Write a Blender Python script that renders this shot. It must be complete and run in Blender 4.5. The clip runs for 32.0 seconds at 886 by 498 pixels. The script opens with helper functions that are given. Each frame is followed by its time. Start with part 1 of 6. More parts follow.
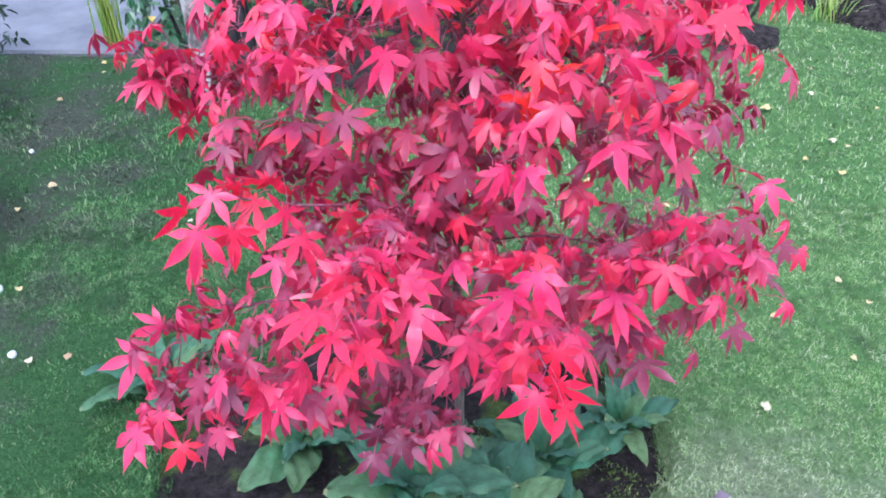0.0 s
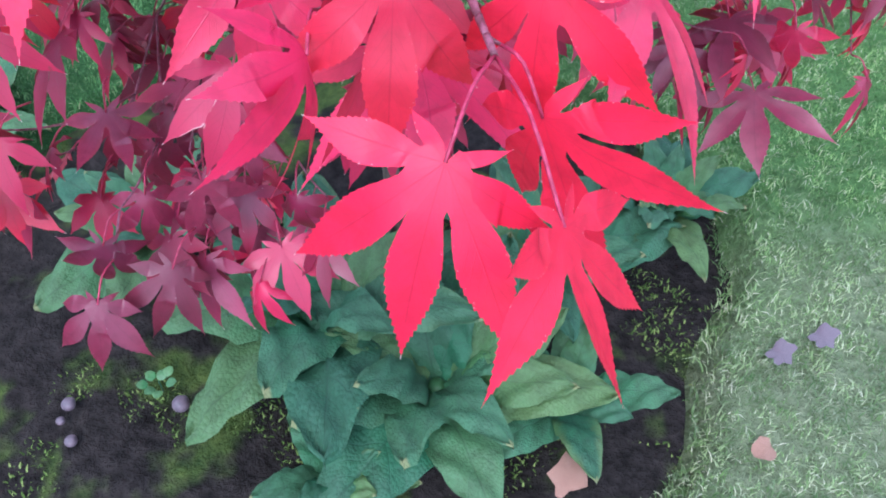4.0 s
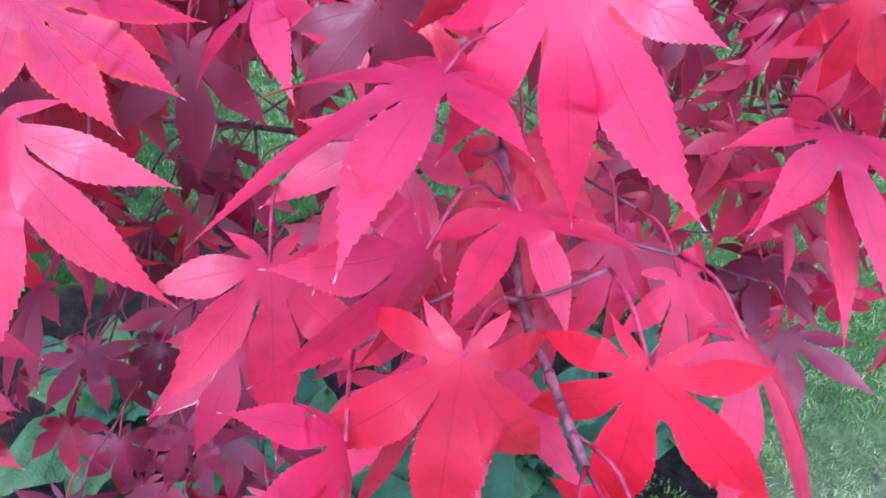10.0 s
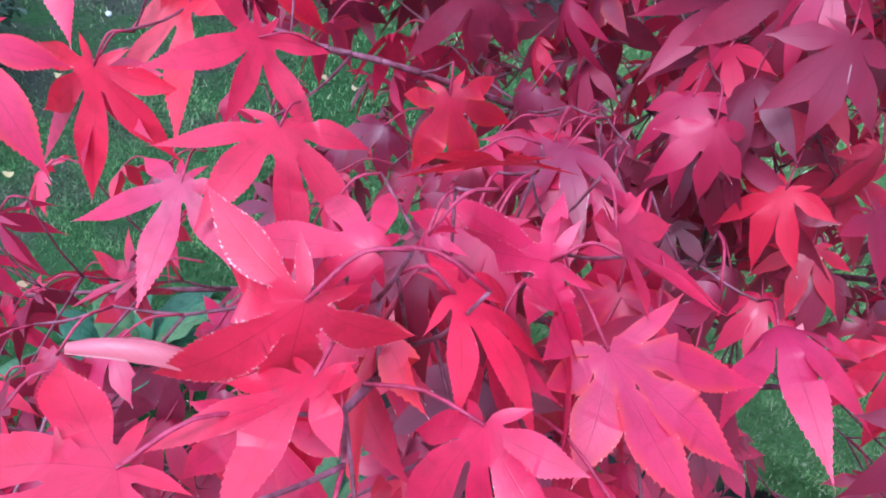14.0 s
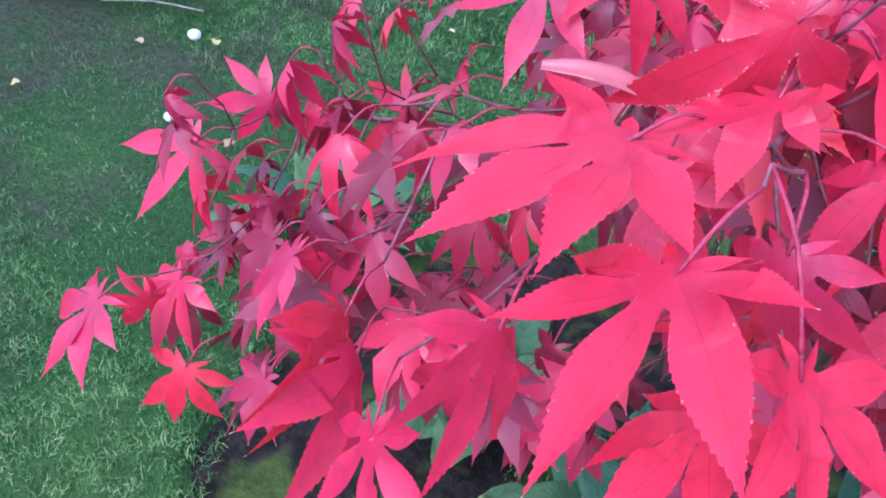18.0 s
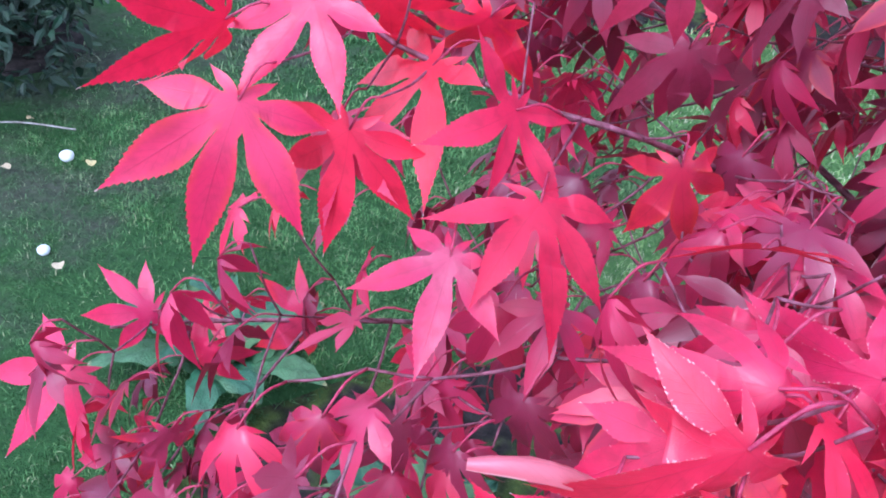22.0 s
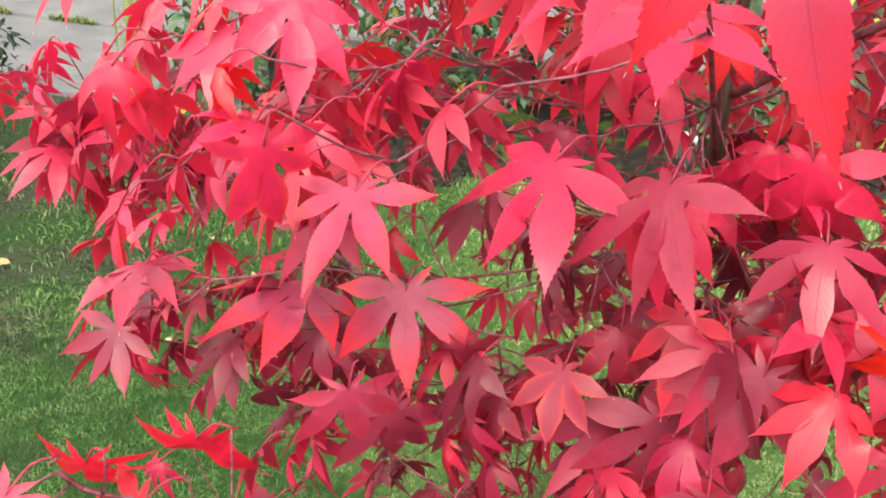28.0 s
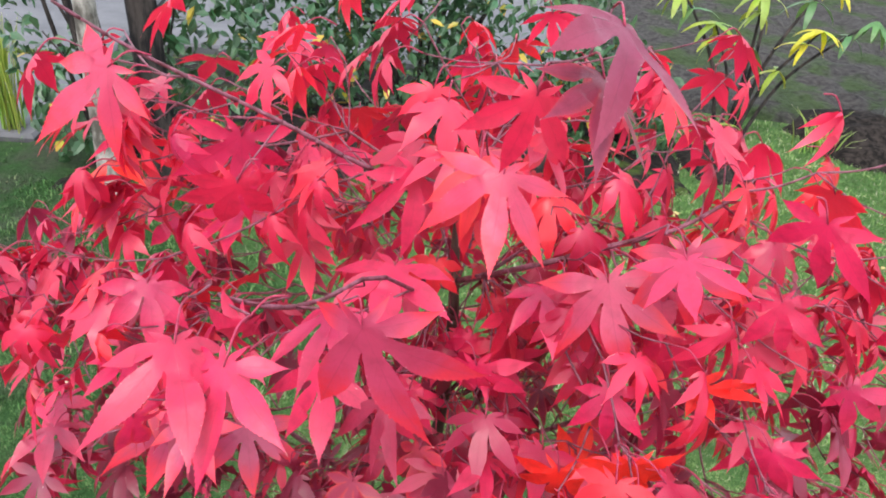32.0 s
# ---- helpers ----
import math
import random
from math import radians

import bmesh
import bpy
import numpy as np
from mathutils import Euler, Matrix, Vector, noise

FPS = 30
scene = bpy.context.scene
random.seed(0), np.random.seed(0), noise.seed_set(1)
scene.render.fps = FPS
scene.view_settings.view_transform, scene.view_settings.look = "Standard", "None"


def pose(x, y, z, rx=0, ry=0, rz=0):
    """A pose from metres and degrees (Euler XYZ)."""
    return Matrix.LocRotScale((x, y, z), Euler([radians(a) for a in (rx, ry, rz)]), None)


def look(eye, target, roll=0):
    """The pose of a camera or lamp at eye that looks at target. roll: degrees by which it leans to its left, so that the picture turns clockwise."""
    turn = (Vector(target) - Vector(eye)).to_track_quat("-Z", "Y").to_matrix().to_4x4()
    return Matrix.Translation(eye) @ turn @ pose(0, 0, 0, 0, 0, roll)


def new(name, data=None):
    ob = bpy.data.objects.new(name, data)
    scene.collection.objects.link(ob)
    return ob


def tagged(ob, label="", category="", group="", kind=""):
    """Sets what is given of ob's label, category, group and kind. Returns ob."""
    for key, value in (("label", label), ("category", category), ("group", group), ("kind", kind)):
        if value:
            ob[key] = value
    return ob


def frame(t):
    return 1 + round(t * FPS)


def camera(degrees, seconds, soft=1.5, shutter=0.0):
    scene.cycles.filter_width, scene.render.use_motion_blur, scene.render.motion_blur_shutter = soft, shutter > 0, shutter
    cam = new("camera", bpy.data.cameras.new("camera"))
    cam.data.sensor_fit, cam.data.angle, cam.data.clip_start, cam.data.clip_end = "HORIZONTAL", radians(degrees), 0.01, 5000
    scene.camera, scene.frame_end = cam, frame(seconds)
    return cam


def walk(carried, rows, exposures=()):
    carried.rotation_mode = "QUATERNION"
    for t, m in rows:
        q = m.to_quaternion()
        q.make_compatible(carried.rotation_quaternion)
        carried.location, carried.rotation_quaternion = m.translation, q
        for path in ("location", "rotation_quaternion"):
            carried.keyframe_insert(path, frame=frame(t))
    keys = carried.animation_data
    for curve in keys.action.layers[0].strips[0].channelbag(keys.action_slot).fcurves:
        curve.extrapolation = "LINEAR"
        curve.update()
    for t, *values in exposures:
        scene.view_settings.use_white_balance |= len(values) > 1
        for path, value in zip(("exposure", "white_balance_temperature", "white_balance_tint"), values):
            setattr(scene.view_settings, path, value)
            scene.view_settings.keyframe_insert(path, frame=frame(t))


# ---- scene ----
# ---- camera ----
cam = camera(56.0, 32.0, soft=1.9)
METRES, EYE, TILT, LEAN, TURN = 1.9, 1.355, -36.0, 0.0, 0.0
ROWS = [
    (0.0, 0.0, 0.0, 0.0, 0.0, 0.0, -0.0),
    (0.5, 0.0004, -0.0109, 0.0018, -1.0, 2.45, 0.23),
    (1.0, 0.0005, -0.0109, 0.0021, -0.98, 3.94, 1.08),
    (1.5, 0.0191, 0.0387, -0.0092, -0.66, -0.73, 1.28),
    (2.0, 0.0559, 0.1387, 0.0192, 5.31, -7.29, -2.03),
    (2.5, 0.0548, 0.238, 0.003, 5.64, -16.05, -1.63),
    (4.5, 0.0543, 0.3763, -0.0697, -0.16, -15.84, -0.59),
    (5.0, 0.0511, 0.3872, -0.0666, -0.1, -15.01, -1.33),
    (5.5, 0.047, 0.4003, -0.0618, 0.14, -14.48, -2.25),
    (6.0, 0.0497, 0.4094, -0.0616, -0.73, -13.24, -2.39),
    (6.5, 0.0494, 0.4059, -0.057, -2.88, -10.53, -2.41),
    (7.0, 0.0503, 0.3997, -0.0557, -2.76, -9.75, -2.03),
    (7.5, 0.0517, 0.3977, -0.0559, -2.61, -9.96, -1.7),
    (8.0, 0.0521, 0.3968, -0.0557, -2.34, -9.57, -1.23),
    (8.5, 0.0518, 0.3956, -0.0549, -2.46, -9.23, -0.99),
    (9.0, 0.0489, 0.3944, -0.0479, -1.72, -8.04, -1.31),
    (9.5, 0.0478, 0.3922, -0.0394, -1.08, -7.09, -1.51),
    (10.0, 0.0421, 0.3943, -0.0365, -0.16, -6.73, -3.15),
    (10.5, 0.0333, 0.3985, -0.0323, 1.38, -6.21, -5.33),
    (11.0, 0.0279, 0.4021, -0.0251, 1.68, -5.74, -5.76),
    (11.5, 0.0176, 0.4001, -0.012, 1.93, -3.89, -7.44),
    (12.0, 0.0042, 0.4018, -0.0104, 3.28, -3.08, -9.25),
    (12.5, -0.0035, 0.4019, -0.0068, 4.89, -2.57, -10.06),
    (13.0, -0.0108, 0.4016, -0.0045, 6.04, -2.56, -10.76),
    (13.5, -0.0204, 0.4002, -0.0045, 7.28, -2.28, -11.86),
    (14.0, -0.0324, 0.3955, -0.0034, 9.07, -1.81, -13.19),
    (14.5, -0.0393, 0.3913, -0.0023, 10.62, -1.55, -13.77),
    (15.0, -0.0478, 0.388, -0.0034, 11.64, -1.39, -14.54),
    (15.5, -0.0562, 0.3859, -0.0129, 14.82, -3.48, -16.59),
    (17.5, -0.0626, 0.3708, -0.0359, 18.95, -8.62, -19.25),
    (18.0, -0.0614, 0.369, -0.0402, 18.67, -9.57, -19.33),
    (18.5, -0.061, 0.3655, -0.0436, 18.61, -10.43, -19.3),
    (19.0, -0.0624, 0.3608, -0.0436, 18.49, -10.6, -19.22),
    (19.5, -0.0649, 0.3573, -0.0332, 17.84, -8.89, -18.36),
    (20.0, -0.0688, 0.3585, -0.0226, 16.2, -6.73, -17.25),
    (20.5, -0.0734, 0.3671, -0.0148, 15.13, -6.1, -16.75),
    (21.0, -0.0759, 0.3757, -0.0039, 13.97, -5.67, -15.92),
    (21.5, -0.079, 0.381, 0.0007, 11.66, -3.43, -15.8),
    (22.0, -0.0824, 0.3841, 0.0025, 10.82, -3.19, -15.74),
    (22.5, -0.0821, 0.3849, 0.0042, 10.66, -3.06, -15.71),
    (23.0, -0.0821, 0.3864, 0.0082, 10.71, -2.63, -15.07),
    (23.5, -0.0803, 0.3832, 0.0124, 10.64, -1.96, -14.53),
    (24.0, -0.0796, 0.3841, 0.0166, 10.46, -1.93, -14.33),
    (24.5, -0.0726, 0.3818, 0.0292, 8.99, -0.68, -13.42),
    (25.0, -0.0714, 0.3816, 0.0372, 7.64, 1.02, -12.38),
    (25.5, -0.0703, 0.3822, 0.0435, 6.39, 2.22, -11.46),
    (27.5, -0.0556, 0.3623, 0.0747, 2.88, 5.85, -9.09),
    (28.0, -0.0506, 0.3595, 0.0862, 2.26, 6.08, -7.94),
    (28.5, -0.0466, 0.356, 0.1008, 1.53, 6.16, -5.96),
    (29.0, -0.0432, 0.3492, 0.1123, 0.68, 6.66, -5.37),
    (29.5, -0.0401, 0.3336, 0.1241, 0.34, 6.51, -5.65),
    (30.0, -0.0352, 0.3206, 0.1306, -0.4, 5.25, -6.15),
    (30.5, -0.0351, 0.3003, 0.146, -2.45, 4.28, -6.28),
    (31.0, -0.038, 0.2791, 0.1542, -3.11, 4.07, -5.51),
    (31.5, -0.0311, 0.2542, 0.163, -3.13, 4.0, -4.29),
    (32.0, -0.0188, 0.2348, 0.1576, -4.39, 4.0, -3.31),
]

EXPOSURES = [
    (0.0, 1.65, 5300, 16), (0.6, 1.85, 6700, 10), (1.2, 1.85, 6800, 8), (1.9, 1.42, 5300, 14), (4.5, 1.58, 5250, 9), (6.0, 1.40, 5200, 12),
    (9.0, 1.45, 5000, 13), (10.5, 1.50, 5000, 13), (12.0, 1.76, 5000, 13), (13.2, 1.55, 5000, 13), (14.5, 1.40, 5000, 13), (19.0, 1.45, 5050, 17), (23.0, 1.58, 5100, 16), (25.5, 1.75, 6000, 11),
    (27.5, 1.78, 8000, 4), (30.0, 1.38, 8600, 2), (30.8, 1.36, 6900, 6), (32.0, 1.35, 6700, 8),
]
walk(cam, [(t, pose(0, 0, EYE, TILT, LEAN, TURN) @ pose(METRES * x, METRES * y, METRES * z, 90 + pitch, roll, yaw)) for t, x, y, z, yaw, pitch, roll in ROWS], EXPOSURES)

# ---- sky and sun: bright overcast afternoon ----
world = bpy.data.worlds.new("sky")
scene.world = world
world.use_nodes = True
wn, wl = world.node_tree.nodes, world.node_tree.links
sky = wn.new("ShaderNodeTexSky")
sky.sky_type, sky.sun_disc = "NISHITA", False
sky.sun_elevation, sky.sun_rotation = radians(48), radians(200)
pale = wn.new("ShaderNodeMix")
pale.data_type = "RGBA"
pale.inputs[0].default_value = 0.55
pale.inputs[7].default_value = (7.5, 7.9, 8.6, 1)
wl.new(sky.outputs[0], pale.inputs[6])
wl.new(pale.outputs[2], wn["Background"].inputs[0])
wn["Background"].inputs[1].default_value = 0.15
sun = new("sun", bpy.data.lights.new("sun", "SUN"))
sun.data.energy, sun.data.angle, sun.data.color = 1.3, radians(25), (1, 0.96, 0.9)
sun.matrix_world = look((-0.9, -1.6, 4.0), (0, 0.9, 0))


# ---- materials ----
class Mat:
    """A short hand for node materials."""

    def __init__(self, name):
        self.m = bpy.data.materials.new(name)
        self.m.use_nodes = True
        self.t = self.m.node_tree
        self.p = self.t.nodes["Principled BSDF"]
        self.out = self.t.nodes["Material Output"]

    def n(self, kind, **values):
        node = self.t.nodes.new("ShaderNode" + kind)
        for key, value in values.items():
            setattr(node, key, value)
        return node

    def put(self, a, b):
        self.t.links.new(a, b)

    def noise(self, scale, detail=4.0, rough=0.55, coords="Object", stretch=(1, 1, 1)):
        tc, mp, no = self.n("TexCoord"), self.n("Mapping"), self.n("TexNoise")
        mp.inputs["Scale"].default_value = stretch
        self.put(tc.outputs[coords], mp.inputs[0])
        self.put(mp.outputs[0], no.inputs["Vector"])
        no.inputs["Scale"].default_value, no.inputs["Detail"].default_value, no.inputs["Roughness"].default_value = scale, detail, rough
        return no.outputs["Fac"]

    def ramp(self, fac, *stops):
        r = self.n("ValToRGB")
        els = r.color_ramp.elements
        while len(els) < len(stops):
            els.new(0.5)
        for el, (at, colour) in zip(els, stops):
            el.position, el.color = at, (*colour, 1)
        self.put(fac, r.inputs[0])
        return r.outputs[0]

    def mix(self, fac, a, b, blend="MIX"):
        x = self.n("Mix", data_type="RGBA", blend_type=blend)
        for value, slot in ((fac, 0), (a, 6), (b, 7)):
            if isinstance(value, (int, float)):
                x.inputs[slot].default_value = value
            elif isinstance(value, tuple):
                x.inputs[slot].default_value = (*value, 1)
            else:
                self.put(value, x.inputs[slot])
        return x.outputs[2]

    def math(self, op, a, b=0.0, c=0.0):
        x = self.n("Math", operation=op)
        for value, slot in ((a, 0), (b, 1), (c, 2)):
            if isinstance(value, (int, float)):
                x.inputs[slot].default_value = value
            else:
                self.put(value, x.inputs[slot])
        return x.outputs[0]

    def step(self, value, lo, hi, a=0.0, b=1.0):
        x = self.n("MapRange", interpolation_type="SMOOTHSTEP")
        self.put(value, x.inputs[0])
        for slot, v in zip((1, 2, 3, 4), (lo, hi, a, b)):
            x.inputs[slot].default_value = v
        return x.outputs[0]

    def bump(self, height, strength=0.3, distance=0.002):
        b = self.n("Bump")
        b.inputs["Strength"].default_value, b.inputs["Distance"].default_value = strength, distance
        self.put(height, b.inputs["Height"])
        self.put(b.outputs[0], self.p.inputs["Normal"])
        return b.outputs[0]

    def done(self, colour, rough=0.6, spec=0.5):
        if isinstance(colour, tuple):
            self.p.inputs["Base Color"].default_value = (*colour, 1)
        else:
            self.put(colour, self.p.inputs["Base Color"])
        if isinstance(rough, (int, float)):
            self.p.inputs["Roughness"].default_value = rough
        else:
            self.put(rough, self.p.inputs["Roughness"])
        self.p.inputs["Specular IOR Level"].default_value = spec
        return self.m

    def thin(self, colour, share):
        """Light through a leaf: part of the surface passes light on in the given colour."""
        tr, mx = self.n("BsdfTranslucent"), self.n("MixShader")
        self.put(colour, tr.inputs[0])
        mx.inputs[0].default_value = share
        self.put(self.p.outputs[0], mx.inputs[1])
        self.put(tr.outputs[0], mx.inputs[2])
        self.put(mx.outputs[0], self.out.inputs[0])
        return self.m


def leaf_material(name, stops, glow, per_island=False, rough=0.41, share=0.30, veins=26.0, dryness=(0.72, 0.62, 0.60), quilt=False, spec=0.6, bites=0.66, tip=None):
    """A leaf blade: a base colour that differs from leaf to leaf, mottling, midribs and side veins, a little light through it."""
    k = Mat(name)
    rnd = k.n("NewGeometry").outputs["Random Per Island"] if per_island else k.n("ObjectInfo").outputs["Random"]
    uv = k.n("UVMap", uv_map="vein")
    sep = k.n("SeparateXYZ")
    k.put(uv.outputs[0], sep.inputs[0])
    along, across = sep.outputs[0], sep.outputs[1]
    base = k.ramp(rnd, *stops)
    coarse = k.noise(6, 3)
    fine = k.noise(150, 3)
    c = k.mix(k.step(coarse, 0.42, 0.68, 0, 0.5), base, k.mix(1.0, base, (0.62, 0.55, 0.62), "MULTIPLY"))
    # some leaves turn orange towards the edge of the lobes
    turn = k.math("MULTIPLY", k.step(k.math("ADD", across, k.math("MULTIPLY", coarse, 0.8)), 0.9, 1.5), k.step(k.math("FRACT", k.math("MULTIPLY", rnd, 7.3)), 0.86, 1.0, 0, 0.35))
    c = k.mix(turn, c, glow)
    # the middle of many leaves is duller than their tips
    lot = k.step(k.math("FRACT", k.math("MULTIPLY", rnd, 5.1)), 0.25, 0.9, 0, 0.75)
    c = k.mix(k.math("MULTIPLY", lot, k.step(k.math("ADD", along, k.math("MULTIPLY", coarse, 0.5)), 0.45, 1.05, 1, 0)), c, k.mix(1.0, c, (0.68, 1.15, 1.05), "MULTIPLY"))
    if tip:
        c = k.mix(k.step(k.math("ADD", k.math("ADD", along, k.math("MULTIPLY", coarse, 0.6)), k.math("MULTIPLY", across, 0.12)), 0.75, 1.25, 0, 0.85), c, tip)
    rib = k.step(across, 0.0, 0.055, 1, 0)
    side = k.math("PINGPONG", k.math("MULTIPLY", k.math("SUBTRACT", along, k.math("MULTIPLY", across, 0.22)), veins), 1.0)
    side = k.math("MULTIPLY", k.step(side, 0.0, 0.16, 0.6, 0), k.step(across, 1.0, 0.5, 0, 1))
    vein = k.math("MAXIMUM", rib, side)
    c = k.mix(k.math("MULTIPLY", vein, 0.42), c, k.mix(1.0, c, (0.55, 0.45, 0.55), "MULTIPLY"))
    c = k.mix(k.step(fine, 0.45, 0.7, 0, 0.25), c, k.mix(1.0, c, (1.15, 1.2, 1.3), "MULTIPLY"))
    speck = k.step(k.noise(160, 1), 0.79, 0.82)
    c = k.mix(k.math("MULTIPLY", speck, 0.5), c, (0.12, 0.05, 0.04))
    # dry pale tips and nicks along the edge
    dry = k.math("MULTIPLY", k.step(along, 0.962, 0.98), k.step(k.math("FRACT", k.math("MULTIPLY", rnd, 3.7)), 0.35, 0.4))
    nick = k.math("MULTIPLY", k.step(across, 0.86, 0.95), k.step(k.noise(60, 2), bites, bites + 0.04))
    c = k.mix(k.math("MULTIPLY", k.math("MAXIMUM", dry, k.math("MULTIPLY", nick, 0.6)), 0.8), c, dryness)
    if quilt:
        cell = k.n("TexVoronoi", feature="F1")
        tc = k.n("TexCoord")
        k.put(tc.outputs["Object"], cell.inputs["Vector"])
        cell.inputs["Scale"].default_value = 46.0
        puff = cell.outputs["Distance"]
        c = k.mix(k.step(puff, 0.3, 0.8, 0, 0.22), c, k.mix(1.0, c, (0.6, 0.62, 0.6), "MULTIPLY"))
        b = k.n("Bump")
        b.inputs["Strength"].default_value, b.inputs["Distance"].default_value = 0.22, 0.012
        k.put(k.math("SUBTRACT", k.math("MULTIPLY", vein, -0.8), puff), b.inputs["Height"])
        k.put(b.outputs[0], k.p.inputs["Normal"])
    else:
        k.bump(k.math("ADD", k.math("MULTIPLY", vein, -0.4), k.math("ADD", k.math("MULTIPLY", fine, 0.25), k.math("MULTIPLY", coarse, 0.8))), 0.25, 0.0012)
    k.done(c, k.step(coarse, 0.3, 0.7, rough - 0.07, rough + 0.1), spec)
    return k.thin(k.mix(0.5, c, k.mix(1.0, c, (1.6, 0.9, 0.6), "MULTIPLY")), share)


RED = ((0.0, (0.52, 0.014, 0.070)), (0.3, (0.58, 0.017, 0.086)), (0.6, (0.62, 0.019, 0.090)), (0.85, (0.58, 0.015, 0.062)), (1.0, (0.65, 0.020, 0.052)))
# inner leaves: random reds, their dark end puts the crown's shade into the colour
MIXED_SHADED = ((0.0, (0.19, 0.014, 0.042)), (0.3, (0.28, 0.017, 0.056)), (0.55, (0.42, 0.018, 0.072)), (0.8, (0.58, 0.019, 0.088)), (1.0, (0.64, 0.019, 0.056)))
# lit copy of the same leaves, brighter because the upper crown catches more light
CROWN_LIT = ((0.0, (0.42, 0.018, 0.062)), (0.3, (0.58, 0.020, 0.072)), (0.6, (0.68, 0.024, 0.090)), (1.0, (0.74, 0.024, 0.045)))
# deep shade on the low leaves put into colour; also two leaves truly this hue
PLUM_SHADED = ((0.0, (0.15, 0.011, 0.036)), (0.5, (0.22, 0.017, 0.054)), (1.0, (0.29, 0.026, 0.074)))
# dull red for leaves inside the crown: their shade is painted into the blade
EMBER_SHADED = ((0.0, (0.29, 0.024, 0.062)), (0.5, (0.38, 0.030, 0.078)), (1.0, (0.47, 0.030, 0.082)))
FIRE = ((0.0, (0.80, 0.022, 0.02)), (1.0, (0.82, 0.034, 0.02)))
SCARLET = ((0.0, (0.60, 0.012, 0.050)), (0.5, (0.66, 0.015, 0.060)), (1.0, (0.68, 0.018, 0.052)))
DUSK = ((0.0, (0.42, 0.03, 0.09)), (0.5, (0.50, 0.04, 0.11)), (1.0, (0.56, 0.035, 0.10)))
MAT = {
    "scarlet": leaf_material("maple_leaf_scarlet", SCARLET, (0.80, 0.06, 0.02), spec=0.35),
    "bitten": leaf_material("maple_leaf_bitten", RED, (0.80, 0.07, 0.02), bites=0.55, dryness=(0.72, 0.58, 0.55)),
    "withered": leaf_material("maple_leaf_withered", ((0.0, (0.50, 0.10, 0.14)), (1.0, (0.55, 0.13, 0.16))), (0.6, 0.3, 0.2), bites=0.44, dryness=(0.66, 0.46, 0.44)),
    "dusk": leaf_material("maple_leaf_dusk", DUSK, (0.6, 0.03, 0.03), tip=(0.70, 0.025, 0.05)),
    "ember_shaded": leaf_material("maple_leaf_ember_shaded", EMBER_SHADED, (0.6, 0.04, 0.02)),
    "red": leaf_material("maple_leaf_red", RED, (0.80, 0.07, 0.02)),
    "mass": leaf_material("maple_leaf_mass_shaded", MIXED_SHADED, (0.80, 0.07, 0.02), per_island=True),
    "crown": leaf_material("maple_leaf_crown_lit", CROWN_LIT, (0.82, 0.08, 0.02), per_island=True),
    "plum_shaded": leaf_material("maple_leaf_plum_shaded", PLUM_SHADED, (0.6, 0.03, 0.03)),
    "fire": leaf_material("maple_leaf_fire", FIRE, (0.85, 0.07, 0.02)),
    "green": leaf_material("foxglove_leaf", ((0.0, (0.032, 0.092, 0.050)), (0.5, (0.052, 0.125, 0.062)), (1.0, (0.088, 0.148, 0.052))), (0.2, 0.22, 0.06), rough=0.55, share=0.12, veins=18.0, dryness=(0.2, 0.2, 0.09), quilt=True, spec=0.25),
    # dark green taken near black: the shade these shrubs stand in is coloured in
    "evergreen": leaf_material("evergreen_leaf_shaded", ((0.0, (0.010, 0.022, 0.012)), (0.6, (0.016, 0.036, 0.018)), (1.0, (0.03, 0.05, 0.026))), (0.05, 0.05, 0.02), per_island=True, rough=0.5, share=0.1, dryness=(0.08, 0.08, 0.04), spec=0.3),
    "shrub": leaf_material("shrub_leaf", ((0.0, (0.03, 0.075, 0.03)), (0.6, (0.05, 0.12, 0.05)), (0.955, (0.07, 0.13, 0.06)), (0.965, (0.42, 0.26, 0.03)), (1.0, (0.5, 0.36, 0.05))), (0.3, 0.2, 0.04), per_island=True, rough=0.4, share=0.15, dryness=(0.15, 0.15, 0.06)),
    "yellow_green": leaf_material("grass_clump_blade", ((0.0, (0.16, 0.26, 0.04)), (1.0, (0.30, 0.36, 0.07))), (0.3, 0.3, 0.06), share=0.3),
    "lime_leaf": leaf_material("lime_leaf", ((0.0, (0.20, 0.30, 0.04)), (1.0, (0.36, 0.42, 0.05))), (0.5, 0.4, 0.03), share=0.3, dryness=(0.3, 0.25, 0.06)),
    "yellow_leaf": leaf_material("yellow_leaf", ((0.0, (0.55, 0.52, 0.03)), (1.0, (0.70, 0.62, 0.04))), (0.5, 0.35, 0.03), share=0.3, dryness=(0.4, 0.3, 0.06)),
    "soft_green_leaf": leaf_material("soft_green_leaf", ((0.0, (0.07, 0.17, 0.06)), (1.0, (0.12, 0.24, 0.07))), (0.2, 0.3, 0.05), share=0.3, dryness=(0.2, 0.2, 0.06)),
}


def bark(name, dark, light, scale=60.0, rough=0.6, stretch=(1, 1, 0.25), spec=0.4):
    k = Mat(name)
    f = k.noise(scale, 6, 0.65, stretch=stretch)
    k.bump(f, 0.5, 0.003)
    return k.done(k.ramp(f, (0.40, dark), (0.62, light)), rough, spec)


MAT["twig"] = bark("maple_twig", (0.09, 0.018, 0.028), (0.24, 0.075, 0.115), 160, 0.5, (1, 1, 1))
MAT["stem"] = bark("maple_trunk", (0.05, 0.035, 0.03), (0.13, 0.10, 0.08), 90)
MAT["petiole"] = bark("maple_petiole", (0.24, 0.010, 0.04), (0.40, 0.035, 0.09), 300, 0.35, (1, 1, 1))
